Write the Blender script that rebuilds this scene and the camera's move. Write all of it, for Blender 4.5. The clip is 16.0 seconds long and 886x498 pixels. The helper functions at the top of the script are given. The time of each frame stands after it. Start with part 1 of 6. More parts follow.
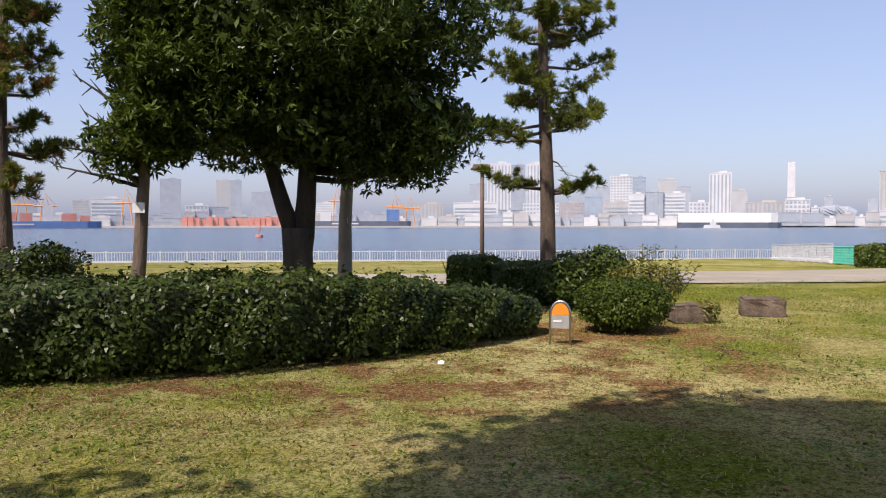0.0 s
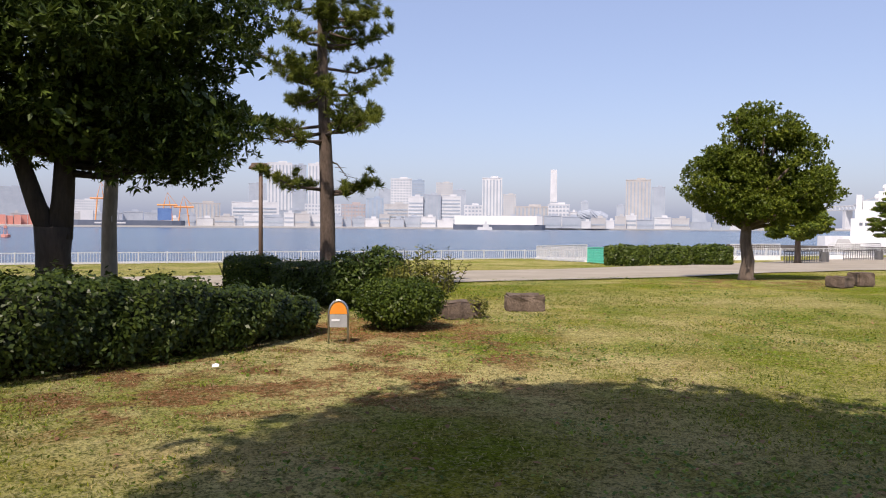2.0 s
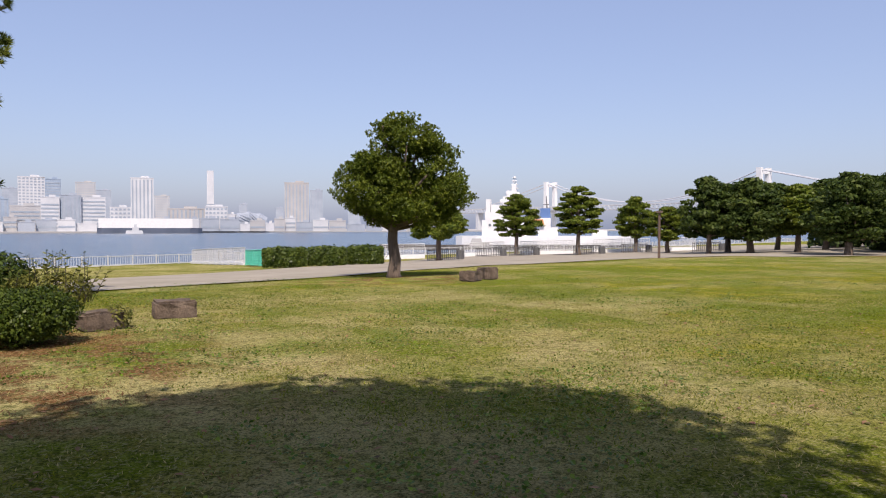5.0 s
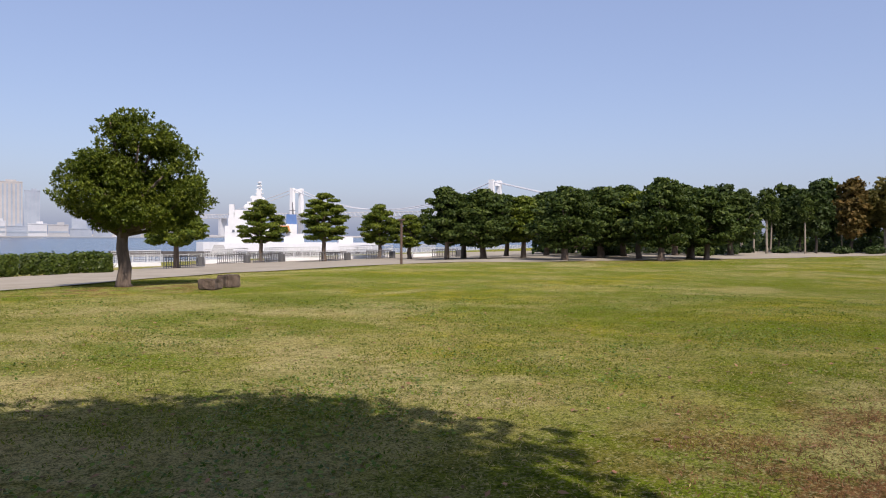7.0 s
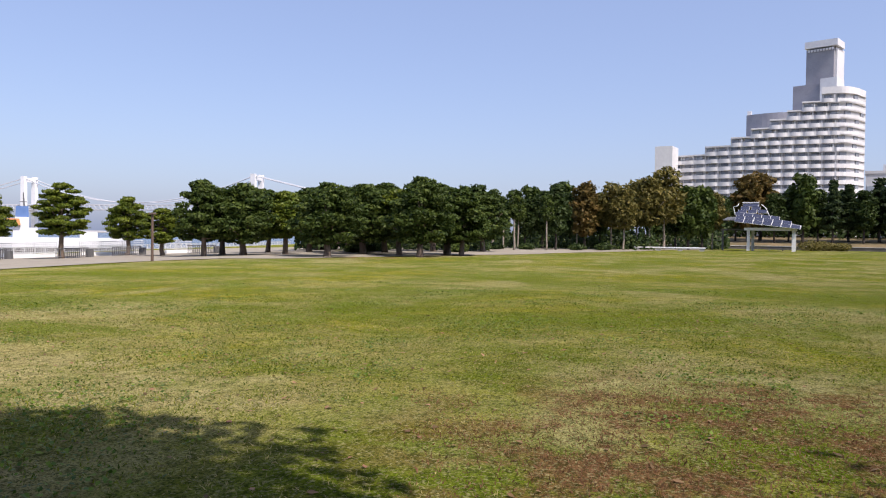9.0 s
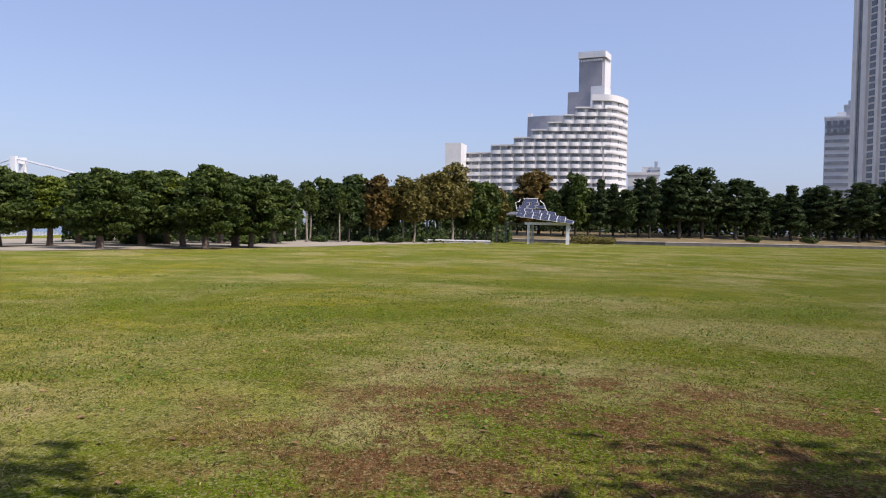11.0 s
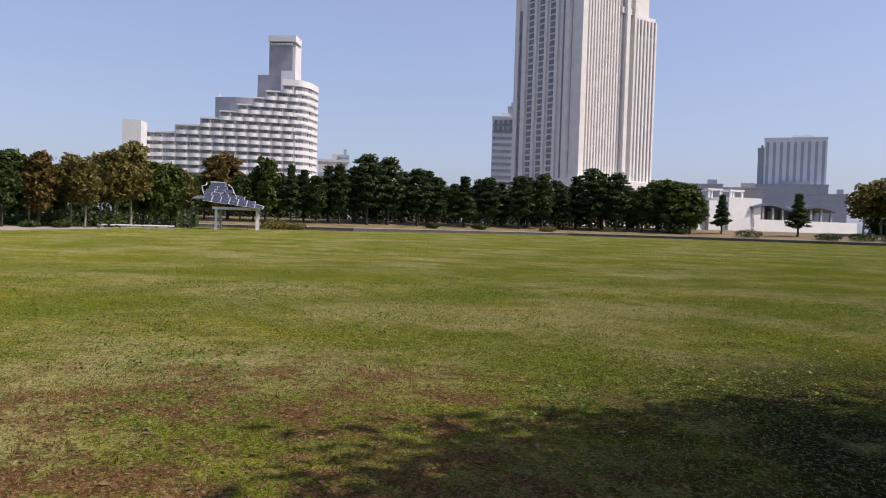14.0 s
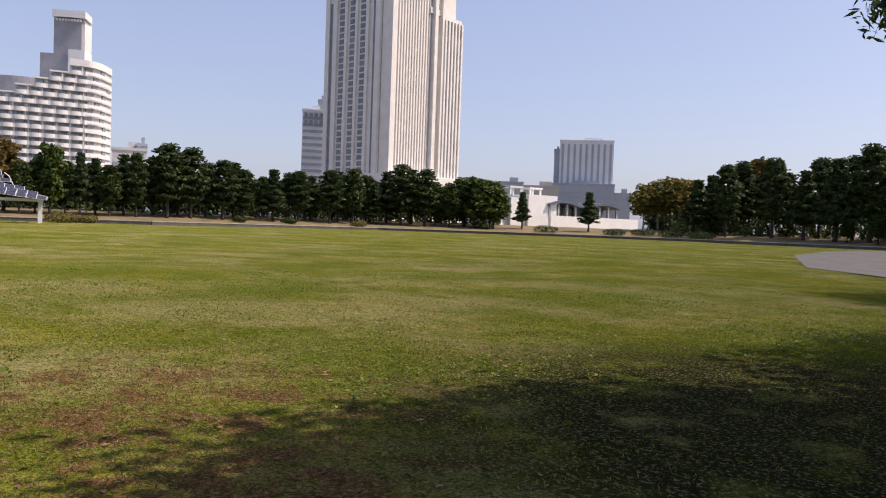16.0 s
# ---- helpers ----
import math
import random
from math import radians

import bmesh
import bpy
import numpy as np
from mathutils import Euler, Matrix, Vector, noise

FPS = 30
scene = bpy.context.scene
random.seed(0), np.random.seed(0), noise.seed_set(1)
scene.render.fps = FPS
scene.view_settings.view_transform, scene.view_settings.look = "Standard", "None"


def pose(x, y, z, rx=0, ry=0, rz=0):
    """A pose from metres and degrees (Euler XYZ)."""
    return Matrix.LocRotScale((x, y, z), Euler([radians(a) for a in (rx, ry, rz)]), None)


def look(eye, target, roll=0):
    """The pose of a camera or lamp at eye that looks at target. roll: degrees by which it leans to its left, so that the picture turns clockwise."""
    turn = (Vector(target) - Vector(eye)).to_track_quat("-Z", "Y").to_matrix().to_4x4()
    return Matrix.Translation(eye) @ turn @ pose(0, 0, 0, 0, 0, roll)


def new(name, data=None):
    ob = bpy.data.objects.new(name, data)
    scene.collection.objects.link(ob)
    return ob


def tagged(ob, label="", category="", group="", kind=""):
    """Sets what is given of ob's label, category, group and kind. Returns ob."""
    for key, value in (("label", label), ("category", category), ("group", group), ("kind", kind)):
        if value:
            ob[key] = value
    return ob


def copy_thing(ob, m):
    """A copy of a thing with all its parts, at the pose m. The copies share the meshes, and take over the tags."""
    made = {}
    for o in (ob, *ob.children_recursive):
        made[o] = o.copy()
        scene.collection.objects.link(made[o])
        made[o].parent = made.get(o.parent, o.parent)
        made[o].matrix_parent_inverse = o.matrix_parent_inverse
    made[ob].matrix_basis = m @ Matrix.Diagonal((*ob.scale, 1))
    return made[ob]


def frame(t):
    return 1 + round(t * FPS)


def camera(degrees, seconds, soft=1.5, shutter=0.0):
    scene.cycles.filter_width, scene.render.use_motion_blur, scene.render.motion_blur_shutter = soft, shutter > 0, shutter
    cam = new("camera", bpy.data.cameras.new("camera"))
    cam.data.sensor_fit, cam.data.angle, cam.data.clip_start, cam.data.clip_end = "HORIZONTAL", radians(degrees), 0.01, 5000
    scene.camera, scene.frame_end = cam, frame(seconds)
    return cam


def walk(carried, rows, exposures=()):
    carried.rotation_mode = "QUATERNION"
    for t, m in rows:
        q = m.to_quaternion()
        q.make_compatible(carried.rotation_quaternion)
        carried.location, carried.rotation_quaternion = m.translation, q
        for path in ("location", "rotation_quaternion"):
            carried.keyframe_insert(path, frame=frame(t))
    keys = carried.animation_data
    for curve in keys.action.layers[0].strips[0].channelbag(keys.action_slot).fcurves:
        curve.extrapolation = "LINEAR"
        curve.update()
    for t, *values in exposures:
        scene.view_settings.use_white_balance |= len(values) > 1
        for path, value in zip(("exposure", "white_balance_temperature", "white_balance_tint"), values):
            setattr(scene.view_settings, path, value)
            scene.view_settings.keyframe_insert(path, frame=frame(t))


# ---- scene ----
cam = camera(60.53, 16.0, soft=1.1)
ROWS = [
    (0.0, 0.000, 0.000, 1.509, 0.00, -1.99, 0.02),
    (0.5, 0.014, -0.032, 1.509, -4.19, -1.97, -0.02),
    (1.0, 0.014, -0.085, 1.504, -8.36, -1.94, -0.21),
    (1.5, 0.021, -0.121, 1.503, -12.36, -1.91, -0.31),
    (2.0, 0.028, -0.134, 1.504, -16.34, -1.86, -0.47),
    (2.5, 0.040, -0.141, 1.503, -20.40, -1.82, -0.42),
    (3.0, 0.059, -0.160, 1.502, -24.46, -1.78, -0.31),
    (3.5, 0.071, -0.176, 1.498, -28.53, -1.77, -0.25),
    (4.0, 0.076, -0.193, 1.495, -32.74, -1.76, -0.12),
    (6.5, 0.174, -0.218, 1.490, -55.72, -1.07, -0.31),
    (7.0, 0.175, -0.237, 1.494, -60.55, -0.99, -0.41),
    (7.5, 0.187, -0.266, 1.500, -65.30, -1.04, -0.50),
    (8.0, 0.177, -0.285, 1.497, -69.93, -1.06, -0.74),
    (8.5, 0.210, -0.291, 1.495, -74.20, -1.07, -0.82),
    (9.0, 0.260, -0.293, 1.493, -78.23, -1.08, -0.80),
    (11.5, 0.496, -0.423, 1.490, -97.56, -1.51, -1.41),
    (12.0, 0.520, -0.452, 1.494, -101.47, -1.65, -1.48),
    (12.5, 0.523, -0.480, 1.498, -105.34, -1.73, -1.55),
    (13.0, 0.525, -0.507, 1.500, -109.16, -1.80, -1.62),
    (13.5, 0.529, -0.527, 1.507, -112.94, -1.83, -1.75),
    (14.0, 0.517, -0.554, 1.505, -116.66, -1.86, -1.73),
    (14.5, 0.496, -0.568, 1.505, -120.33, -1.85, -1.79),
    (15.0, 0.478, -0.588, 1.501, -123.96, -1.83, -1.85),
    (15.5, 0.457, -0.600, 1.499, -127.54, -1.81, -1.89),
    (16.0, 0.434, -0.601, 1.506, -130.84, -1.80, -2.06),
]
EXPOSURES = [(0.0, 0.17, 6900, 19), (4.0, 0.05, 6800, 19), (7.0, -0.05, 6650, 18), (9.0, 0.12, 6500, 18), (12.0, 0.0, 6500, 18), (14.0, -0.04, 6750, 18), (16.0, 0.14, 7250, 20)]
walk(cam, [(t, pose(x, y, z, 90 + pitch, roll, yaw)) for t, x, y, z, yaw, pitch, roll in ROWS], EXPOSURES)

# ---- light ----
SUN_TURN, SUN_HIGH = 218.0, 52.0      # clockwise from +y, and above the horizon, in degrees
world = bpy.data.worlds.new("world")
scene.world = world
world.use_nodes = True
wn = world.node_tree.nodes
sky = wn.new("ShaderNodeTexSky")
sky.sky_type, sky.sun_disc = "NISHITA", False
sky.sun_elevation, sky.sun_rotation = radians(SUN_HIGH), radians(SUN_TURN)
sky.altitude, sky.air_density, sky.dust_density, sky.ozone_density = 0.0, 1.0, 2.0, 2.4
haze = wn.new("ShaderNodeMix")              # a thin even haze over the clear sky
haze.data_type = "RGBA"
haze.inputs["Factor"].default_value, haze.inputs["B"].default_value = 0.4, (2.6, 3.3, 5.4, 1)
world.node_tree.links.new(sky.outputs[0], haze.inputs["A"])
world.node_tree.links.new(haze.outputs["Result"], wn["Background"].inputs[0])
wn["Background"].inputs[1].default_value = 0.157
sun_way = Vector((math.sin(radians(SUN_TURN)) * math.cos(radians(SUN_HIGH)), math.cos(radians(SUN_TURN)) * math.cos(radians(SUN_HIGH)), math.sin(radians(SUN_HIGH))))
sun_data = bpy.data.lights.new("sun", "SUN")
sun_data.energy, sun_data.angle, sun_data.color = 4.6, radians(0.6), (1.0, 0.93, 0.82)
sun = new("sun", sun_data)
sun.matrix_world = look(sun_way * 100, (0, 0, 0))

# ---- materials ----


def material(name, low, high, scale=4.0, rough=0.7, bump=0.0, detail=6.0, fine=6.0, metal=0.0, vary=0.0, island=0.0, through_light=0.0, spec=0.5, stretch=(1, 1, 1), world_space=False):
    """Two colours mixed by noise at two scales, with fine relief; vary / island: brightness change from piece to piece."""
    m = bpy.data.materials.new(name)
    m.use_nodes = True
    n, l = m.node_tree.nodes, m.node_tree.links
    b = n["Principled BSDF"]
    if world_space:
        where = n.new("ShaderNodeNewGeometry").outputs["Position"]
    else:
        where = n.new("ShaderNodeTexCoord").outputs["Object"]
    mp = n.new("ShaderNodeMapping")
    mp.inputs["Scale"].default_value = stretch
    l.new(where, mp.inputs["Vector"])
    big, small = n.new("ShaderNodeTexNoise"), n.new("ShaderNodeTexNoise")
    for t, s in ((big, scale), (small, scale * fine)):
        t.inputs["Scale"].default_value, t.inputs["Detail"].default_value = s, detail
        l.new(mp.outputs[0], t.inputs["Vector"])
    add = n.new("ShaderNodeMath")
    add.operation = "MULTIPLY_ADD"
    l.new(small.outputs[0], add.inputs[0])
    add.inputs[1].default_value = 0.6
    l.new(big.outputs[0], add.inputs[2])
    rng = n.new("ShaderNodeMapRange")
    rng.inputs["From Min"].default_value, rng.inputs["From Max"].default_value = 0.55, 1.05
    l.new(add.outputs[0], rng.inputs["Value"])
    mix = n.new("ShaderNodeMix")
    mix.data_type = "RGBA"
    mix.inputs["A"].default_value, mix.inputs["B"].default_value = (*low, 1), (*high, 1)
    l.new(rng.outputs[0], mix.inputs["Factor"])
    col = mix.outputs["Result"]
    if vary or island:
        hsv = n.new("ShaderNodeHueSaturation")
        src = n.new("ShaderNodeObjectInfo").outputs["Random"] if vary else n.new("ShaderNodeNewGeometry").outputs["Random Per Island"]
        r2 = n.new("ShaderNodeMapRange")
        r2.inputs["To Min"].default_value, r2.inputs["To Max"].default_value = 1 - (vary or island), 1 + (vary or island)
        l.new(src, r2.inputs["Value"])
        l.new(r2.outputs[0], hsv.inputs["Value"])
        r3 = n.new("ShaderNodeMapRange")
        r3.inputs["To Min"].default_value, r3.inputs["To Max"].default_value = 0.5 + 0.035 * (vary or island), 0.5 - 0.035 * (vary or island)
        l.new(src, r3.inputs["Value"])
        l.new(r3.outputs[0], hsv.inputs["Hue"])
        l.new(col, hsv.inputs["Color"])
        col = hsv.outputs[0]
    l.new(col, b.inputs["Base Color"])
    b.inputs["Roughness"].default_value, b.inputs["Metallic"].default_value = rough, metal
    b.inputs["Specular IOR Level"].default_value = spec
    if bump:
        bp = n.new("ShaderNodeBump")
        bp.inputs["Strength"].default_value, bp.inputs["Distance"].default_value = bump, 0.02
        l.new(small.outputs[0], bp.inputs["Height"])
        l.new(bp.outputs[0], b.inputs["Normal"])
    if through_light:
        tr = n.new("ShaderNodeBsdfTranslucent")
        l.new(col, tr.inputs[0])
        ms = n.new("ShaderNodeMixShader")
        ms.inputs[0].default_value = through_light
        l.new(b.outputs[0], ms.inputs[1])
        l.new(tr.outputs[0], ms.inputs[2])
        l.new(ms.outputs[0], n["Material Output"].inputs[0])
    return m


def leafy(name, low, high, rough=0.5, t=0.3, spread=0.45):
    return material(name, low, high, 1.3, rough, island=spread, through_light=t, spec=0.2)


LEAF_DARK = leafy("leaf_evergreen", (0.038, 0.064, 0.013), (0.082, 0.122, 0.022), 0.35, 0.22)
LEAF_HEDGE = leafy("leaf_hedge", (0.022, 0.039, 0.007), (0.052, 0.076, 0.013), 0.36, 0.12)
LEAF_BOX = leafy("leaf_clipped_bush", (0.045, 0.075, 0.010), (0.09, 0.125, 0.018), 0.4)
LEAF_DOME = leafy("leaf_clipped_tree", (0.07, 0.11, 0.012), (0.16, 0.195, 0.022), 0.42)
LEAF_YOUNG = leafy("leaf_young", (0.12, 0.15, 0.028), (0.22, 0.20, 0.05), 0.5)
LEAF_PINE = leafy("needle_pine", (0.075, 0.11, 0.018), (0.18, 0.205, 0.035), 0.5)
LEAF_DRY = leafy("needle_dry", (0.18, 0.09, 0.035), (0.24, 0.13, 0.055), 0.7)
LEAF_WOOD = leafy("leaf_woodland", (0.025, 0.047, 0.012), (0.058, 0.088, 0.02), 0.55)
LEAF_WOOD2 = leafy("leaf_woodland_light", (0.034, 0.062, 0.012), (0.08, 0.112, 0.02), 0.55)
LEAF_RUST = leafy("leaf_autumn", (0.09, 0.066, 0.016), (0.15, 0.105, 0.028), 0.6)
LEAF_OLIVE = leafy("leaf_olive", (0.11, 0.10, 0.025), (0.17, 0.145, 0.035), 0.6)
LEAF_BANK = leafy("needle_bank", (0.025, 0.046, 0.016), (0.06, 0.088, 0.028), 0.6)
BARK = material("bark_grey_brown", (0.085, 0.062, 0.045), (0.2, 0.15, 0.112), 5, 0.9, 0.9, stretch=(1, 1, 0.25))
BARK_DARK = material("bark_dark", (0.022, 0.018, 0.014), (0.06, 0.047, 0.037), 5, 0.9, 0.9, stretch=(1, 1, 0.25))
BARK_PINE = material("bark_pine", (0.05, 0.036, 0.028), (0.15, 0.11, 0.085), 6, 0.95, 1.0, stretch=(1, 1, 0.35))
BARK_PALE = material("bark_pale", (0.2, 0.17, 0.13), (0.36, 0.31, 0.25), 4, 0.85, 0.4, stretch=(1, 1, 0.3))
STONE = material("rough_stone", (0.065, 0.045, 0.032), (0.19, 0.14, 0.1), 5, 0.95, 1.0)
CONCRETE = material("concrete", (0.36, 0.35, 0.33), (0.5, 0.48, 0.45), 1.2, 0.9, 0.3)
PAVING = material("pale_paving", (0.28, 0.25, 0.195), (0.37, 0.33, 0.265), 0.5, 0.95, 0.3, world_space=True, spec=0.05)
ASPHALT = material("asphalt_path", (0.09, 0.088, 0.087), (0.145, 0.14, 0.136), 0.6, 0.95, 0.3, world_space=True, spec=0.05)
STEEL = material("brushed_steel", (0.5, 0.5, 0.5), (0.62, 0.62, 0.62), 20, 0.35, metal=1.0)
WHITE = material("white_paint", (0.7, 0.7, 0.69), (0.8, 0.8, 0.79), 0.6, 0.55)
FENCE = material("white_rail_paint", (0.5, 0.51, 0.51), (0.62, 0.62, 0.62), 0.8, 0.5)
GREY_RAIL = material("dark_rail_paint", (0.10, 0.10, 0.10), (0.16, 0.16, 0.16), 2, 0.6)
BROWN_POST = material("brown_pole_paint", (0.10, 0.065, 0.045), (0.16, 0.105, 0.075), 5, 0.6)
ORANGE = material("orange_plate", (0.75, 0.24, 0.02), (0.85, 0.3, 0.03), 6, 0.5)
GREY_PLATE = material("grey_plate", (0.30, 0.30, 0.29), (0.38, 0.38, 0.37), 6, 0.5)
MESH_GREEN = material("green_net", (0.06, 0.48, 0.34), (0.10, 0.58, 0.43), 3, 0.6)
PAPER = material("white_paper", (0.72, 0.73, 0.74), (0.82, 0.82, 0.82), 5, 0.7)

# ---- mesh helpers ----
SHORE = Vector((-0.096, 0.995))       # horizontal way to the water
SHORE_ALONG = Vector((0.995, 0.096))


def land(x, y):
    """The ground's height: a flat lawn that falls gently to the water's edge, with a low bank behind the far side."""
    s = SHORE.x * x + SHORE.y * y
    u = min(max((s - 16) / 54, 0), 1)
    return -1.9 * u ** 1.05


def far(turn, d):
    """A place d metres off, turned clockwise from +y."""
    return d * math.sin(radians(turn)), d * math.cos(radians(turn))


class Solid:
    """Collects plain solids for one mesh."""

    def __init__(self):
        self.v, self.f = [], []

    def box(self, c, size, turn=0.0, taper=1.0):
        x, y, z = (s / 2 for s in size)
        k = len(self.v)
        ca, sa = math.cos(radians(turn)), math.sin(radians(turn))
        for dz, q in ((-z, 1.0), (z, taper)):
            for dx, dy in ((-x, -y), (x, -y), (x, y), (-x, y)):
                dx, dy = dx * q, dy * q
                self.v.append((c[0] + ca * dx - sa * dy, c[1] + sa * dx + ca * dy, c[2] + dz))
        self.f += [(k, k + 3, k + 2, k + 1), (k + 4, k + 5, k + 6, k + 7), (k, k + 1, k + 5, k + 4), (k + 1, k + 2, k + 6, k + 5), (k + 2, k + 3, k + 7, k + 6), (k + 3, k, k + 4, k + 7)]
        return self

    def tube(self, pts, radii, n=8):
        k = len(self.v)
        pts = [Vector(p) for p in pts]
        ref = Vector((1, 0.13, 0.07))
        for i, p in enumerate(pts):
            t = (pts[min(i + 1, len(pts) - 1)] - pts[max(i - 1, 0)]).normalized()
            a = t.cross(ref)
            if a.length < 0.2:
                a = t.cross(Vector((0.1, 1, 0)))
            a.normalize()
            b = t.cross(a)
            for j in range(n):
                w = 2 * math.pi * j / n
                self.v.append(p + float(radii[i]) * (math.cos(w) * a + math.sin(w) * b))
        for i in range(len(pts) - 1):
            for j in range(n):
                q = k + i * n
                self.f.append((q + j, q + (j + 1) % n, q + n + (j + 1) % n, q + n + j))
        self.f.append(tuple(k + j for j in range(n))[::-1])
        self.f.append(tuple(k + (len(pts) - 1) * n + j for j in range(n)))
        return self

    def prism(self, outline, z0, z1):
        k, n = len(self.v), len(outline)
        self.v += [(x, y, z0) for x, y in outline] + [(x, y, z1) for x, y in outline]
        self.f += [(k + i, k + (i + 1) % n, k + n + (i + 1) % n, k + n + i) for i in range(n)]
        self.f += [tuple(k + i for i in range(n))[::-1], tuple(k + n + i for i in range(n))]
        return self

    def mesh(self, name, mat, smooth=False):
        me = bpy.data.meshes.new(name)
        me.from_pydata([tuple(p) for p in self.v], [], self.f)
        me.materials.append(mat)
        if smooth:
            me.shade_smooth()
        return me


def part(name, solid, mat, parent=None, label="", smooth=False, bevel=0.0):
    """One mesh object under a thing or a part."""
    me = solid if isinstance(solid, bpy.types.Mesh) else solid.mesh(name, mat, smooth)
    ob = new(name, me)
    ob.parent = parent
    if bevel:
        md = ob.modifiers.new("bevel", "BEVEL")
        md.width, md.segments, md.limit_method = bevel, 2, "ANGLE"
    if label:
        tagged(ob, label)
    return ob


def thing(name, x, y, z, label, category, turn=0.0, group="", kind=""):
    ob = new(name)
    ob.matrix_basis = pose(x, y, z, 0, 0, turn)
    ob.empty_display_size = 0.2
    return tagged(ob, label, category, group, kind)


def leaf_mesh(name, points, outward, mat, long=0.07, wide=0.03, lie=0.6, rng=None, along=None):
    """One four-cornered leaf at each point; they lie more or less in the surface that outward gives, or point along."""
    rng = rng or np.random.default_rng(1)
    n = len(points)
    nrm = outward * lie + rng.normal(size=(n, 3)) * 0.55
    nrm[:, 2] += 0.35
    nrm /= np.linalg.norm(nrm, axis=1)[:, None] + 1e-9
    u = rng.normal(size=(n, 3)) if along is None else along
    u = u - (0 if along is not None else 1) * nrm * (u * nrm).sum(1)[:, None]
    u /= np.linalg.norm(u, axis=1)[:, None] + 1e-9
    w = np.cross(nrm, u)
    w /= np.linalg.norm(w, axis=1)[:, None] + 1e-9
    size = rng.uniform(0.65, 1.3, (n, 1))
    a, b = u * size * long / 2, w * size * wide / 2
    co = np.stack([points - a, points + b * 1.0 - a * 0.15 + nrm * wide * 0.12, points + a, points - b * 1.0 - a * 0.15 + nrm * wide * 0.12], 1).reshape(-1, 3)
    me = bpy.data.meshes.new(name)
    me.vertices.add(4 * n)
    me.vertices.foreach_set("co", co.astype(np.float32).ravel())
    me.loops.add(4 * n)
    me.loops.foreach_set("vertex_index", np.arange(4 * n, dtype=np.int32))
    me.polygons.add(n)
    me.polygons.foreach_set("loop_start", np.arange(0, 4 * n, 4, dtype=np.int32))
    me.update(calc_edges=True)
    me.materials.append(mat)
    return me


def cloud(clumps, count, rng, deep=0.35, ragged=0.25):
    """Points and outward ways on the shells of ellipsoid clumps, rows of x y z rx ry rz."""
    c = np.array(clumps, float)
    area = (c[:, 3] * c[:, 4] + c[:, 4] * c[:, 5] + c[:, 3] * c[:, 5])
    pick = rng.choice(len(c), count, p=area / area.sum())
    d = rng.normal(size=(count, 3))
    d /= np.linalg.norm(d, axis=1)[:, None]
    lump = 1 + ragged * np.sin(d[:, 0] * 5.1 + pick * 1.7) * np.sin(d[:, 1] * 4.7 + pick * 2.3) * np.sin(d[:, 2] * 5.3 + pick)
    r = (1 - deep * rng.random(count) ** 1.5) * lump + rng.normal(size=count) * 0.05
    p = c[pick, :3] + d * c[pick, 3:] * r[:, None]
    return p, d


def dome_clumps(rng, base, top, radius, count, shape="dome", flat=0.6, size=0.36):
    """Clumps that fill a crown between two heights, round the z axis."""
    out = []
    for i in range(count):
        h = (i + rng.random()) / count
        if shape == "dome":
            r = radius * math.sqrt(max(0.02, 1 - max(0, (h - 0.22) / 0.8) ** 2)) * (0.78 + 0.22 * min(1, h / 0.22))
        elif shape == "cone":
            r = radius * (1 - h) ** 0.8 + 0.12 * radius
        else:
            r = radius * (0.55 + 0.45 * math.sin(math.pi * min(1, h * 0.9 + 0.1))) * (0.75 + 0.25 * rng.random())
        a = i * 2.39996 + rng.normal() * 0.3
        cr = radius * size * rng.uniform(0.7, 1.25) * (0.6 + 0.4 * r / radius)
        off = max(0.0, r - cr) * (rng.uniform(0.75, 1.05) if i % 4 else rng.uniform(0, 0.5))
        out.append((off * math.cos(a), off * math.sin(a), base + cr * flat + h * (top - base - 1.6 * cr * flat), cr, cr, cr * flat))
    return out


def pads(masses, rng, size, flat, thick=1.0):
    """Flat leafy pads that cover the shells of larger ellipsoid masses, rows of x y z rx ry rz."""
    out = []
    for x, y, z, a, b, c in masses:
        n = max(4, int(thick * 2.2 * (a * b + b * c + a * c) / size ** 2))
        for i in range(n):
            h = 1 - 2 * (i + 0.5) / n
            w, r = i * 2.39996 + rng.normal() * 0.25, math.sqrt(1 - h * h)
            q = rng.uniform(0.72, 0.98) if i % 5 else rng.uniform(0.2, 0.6)
            k = size * rng.uniform(0.65, 1.3)
            out.append((x + a * q * r * math.cos(w), y + b * q * r * math.sin(w), z + c * q * h, k, k, k * flat))
    return out


def rosettes(name, clumps, count, leaf, rng, long, wide, per=7, deep=0.35, ragged=0.3, out=0.5):
    """Leaves in whorls round the twig tips of a crown."""
    p, d = cloud(clumps, count // per, rng, deep, ragged)
    p, d = np.repeat(p, per, 0), np.repeat(d, per, 0)
    w = d * out + rng.normal(size=d.shape) * 0.75
    w[:, 2] += 0.2
    w /= np.linalg.norm(w, axis=1)[:, None]
    up = d * 0.5
    up[:, 2] += 0.8
    return leaf_mesh(name, p + w * long * 0.5, up, leaf, long, wide, lie=1.0, rng=rng, along=w)


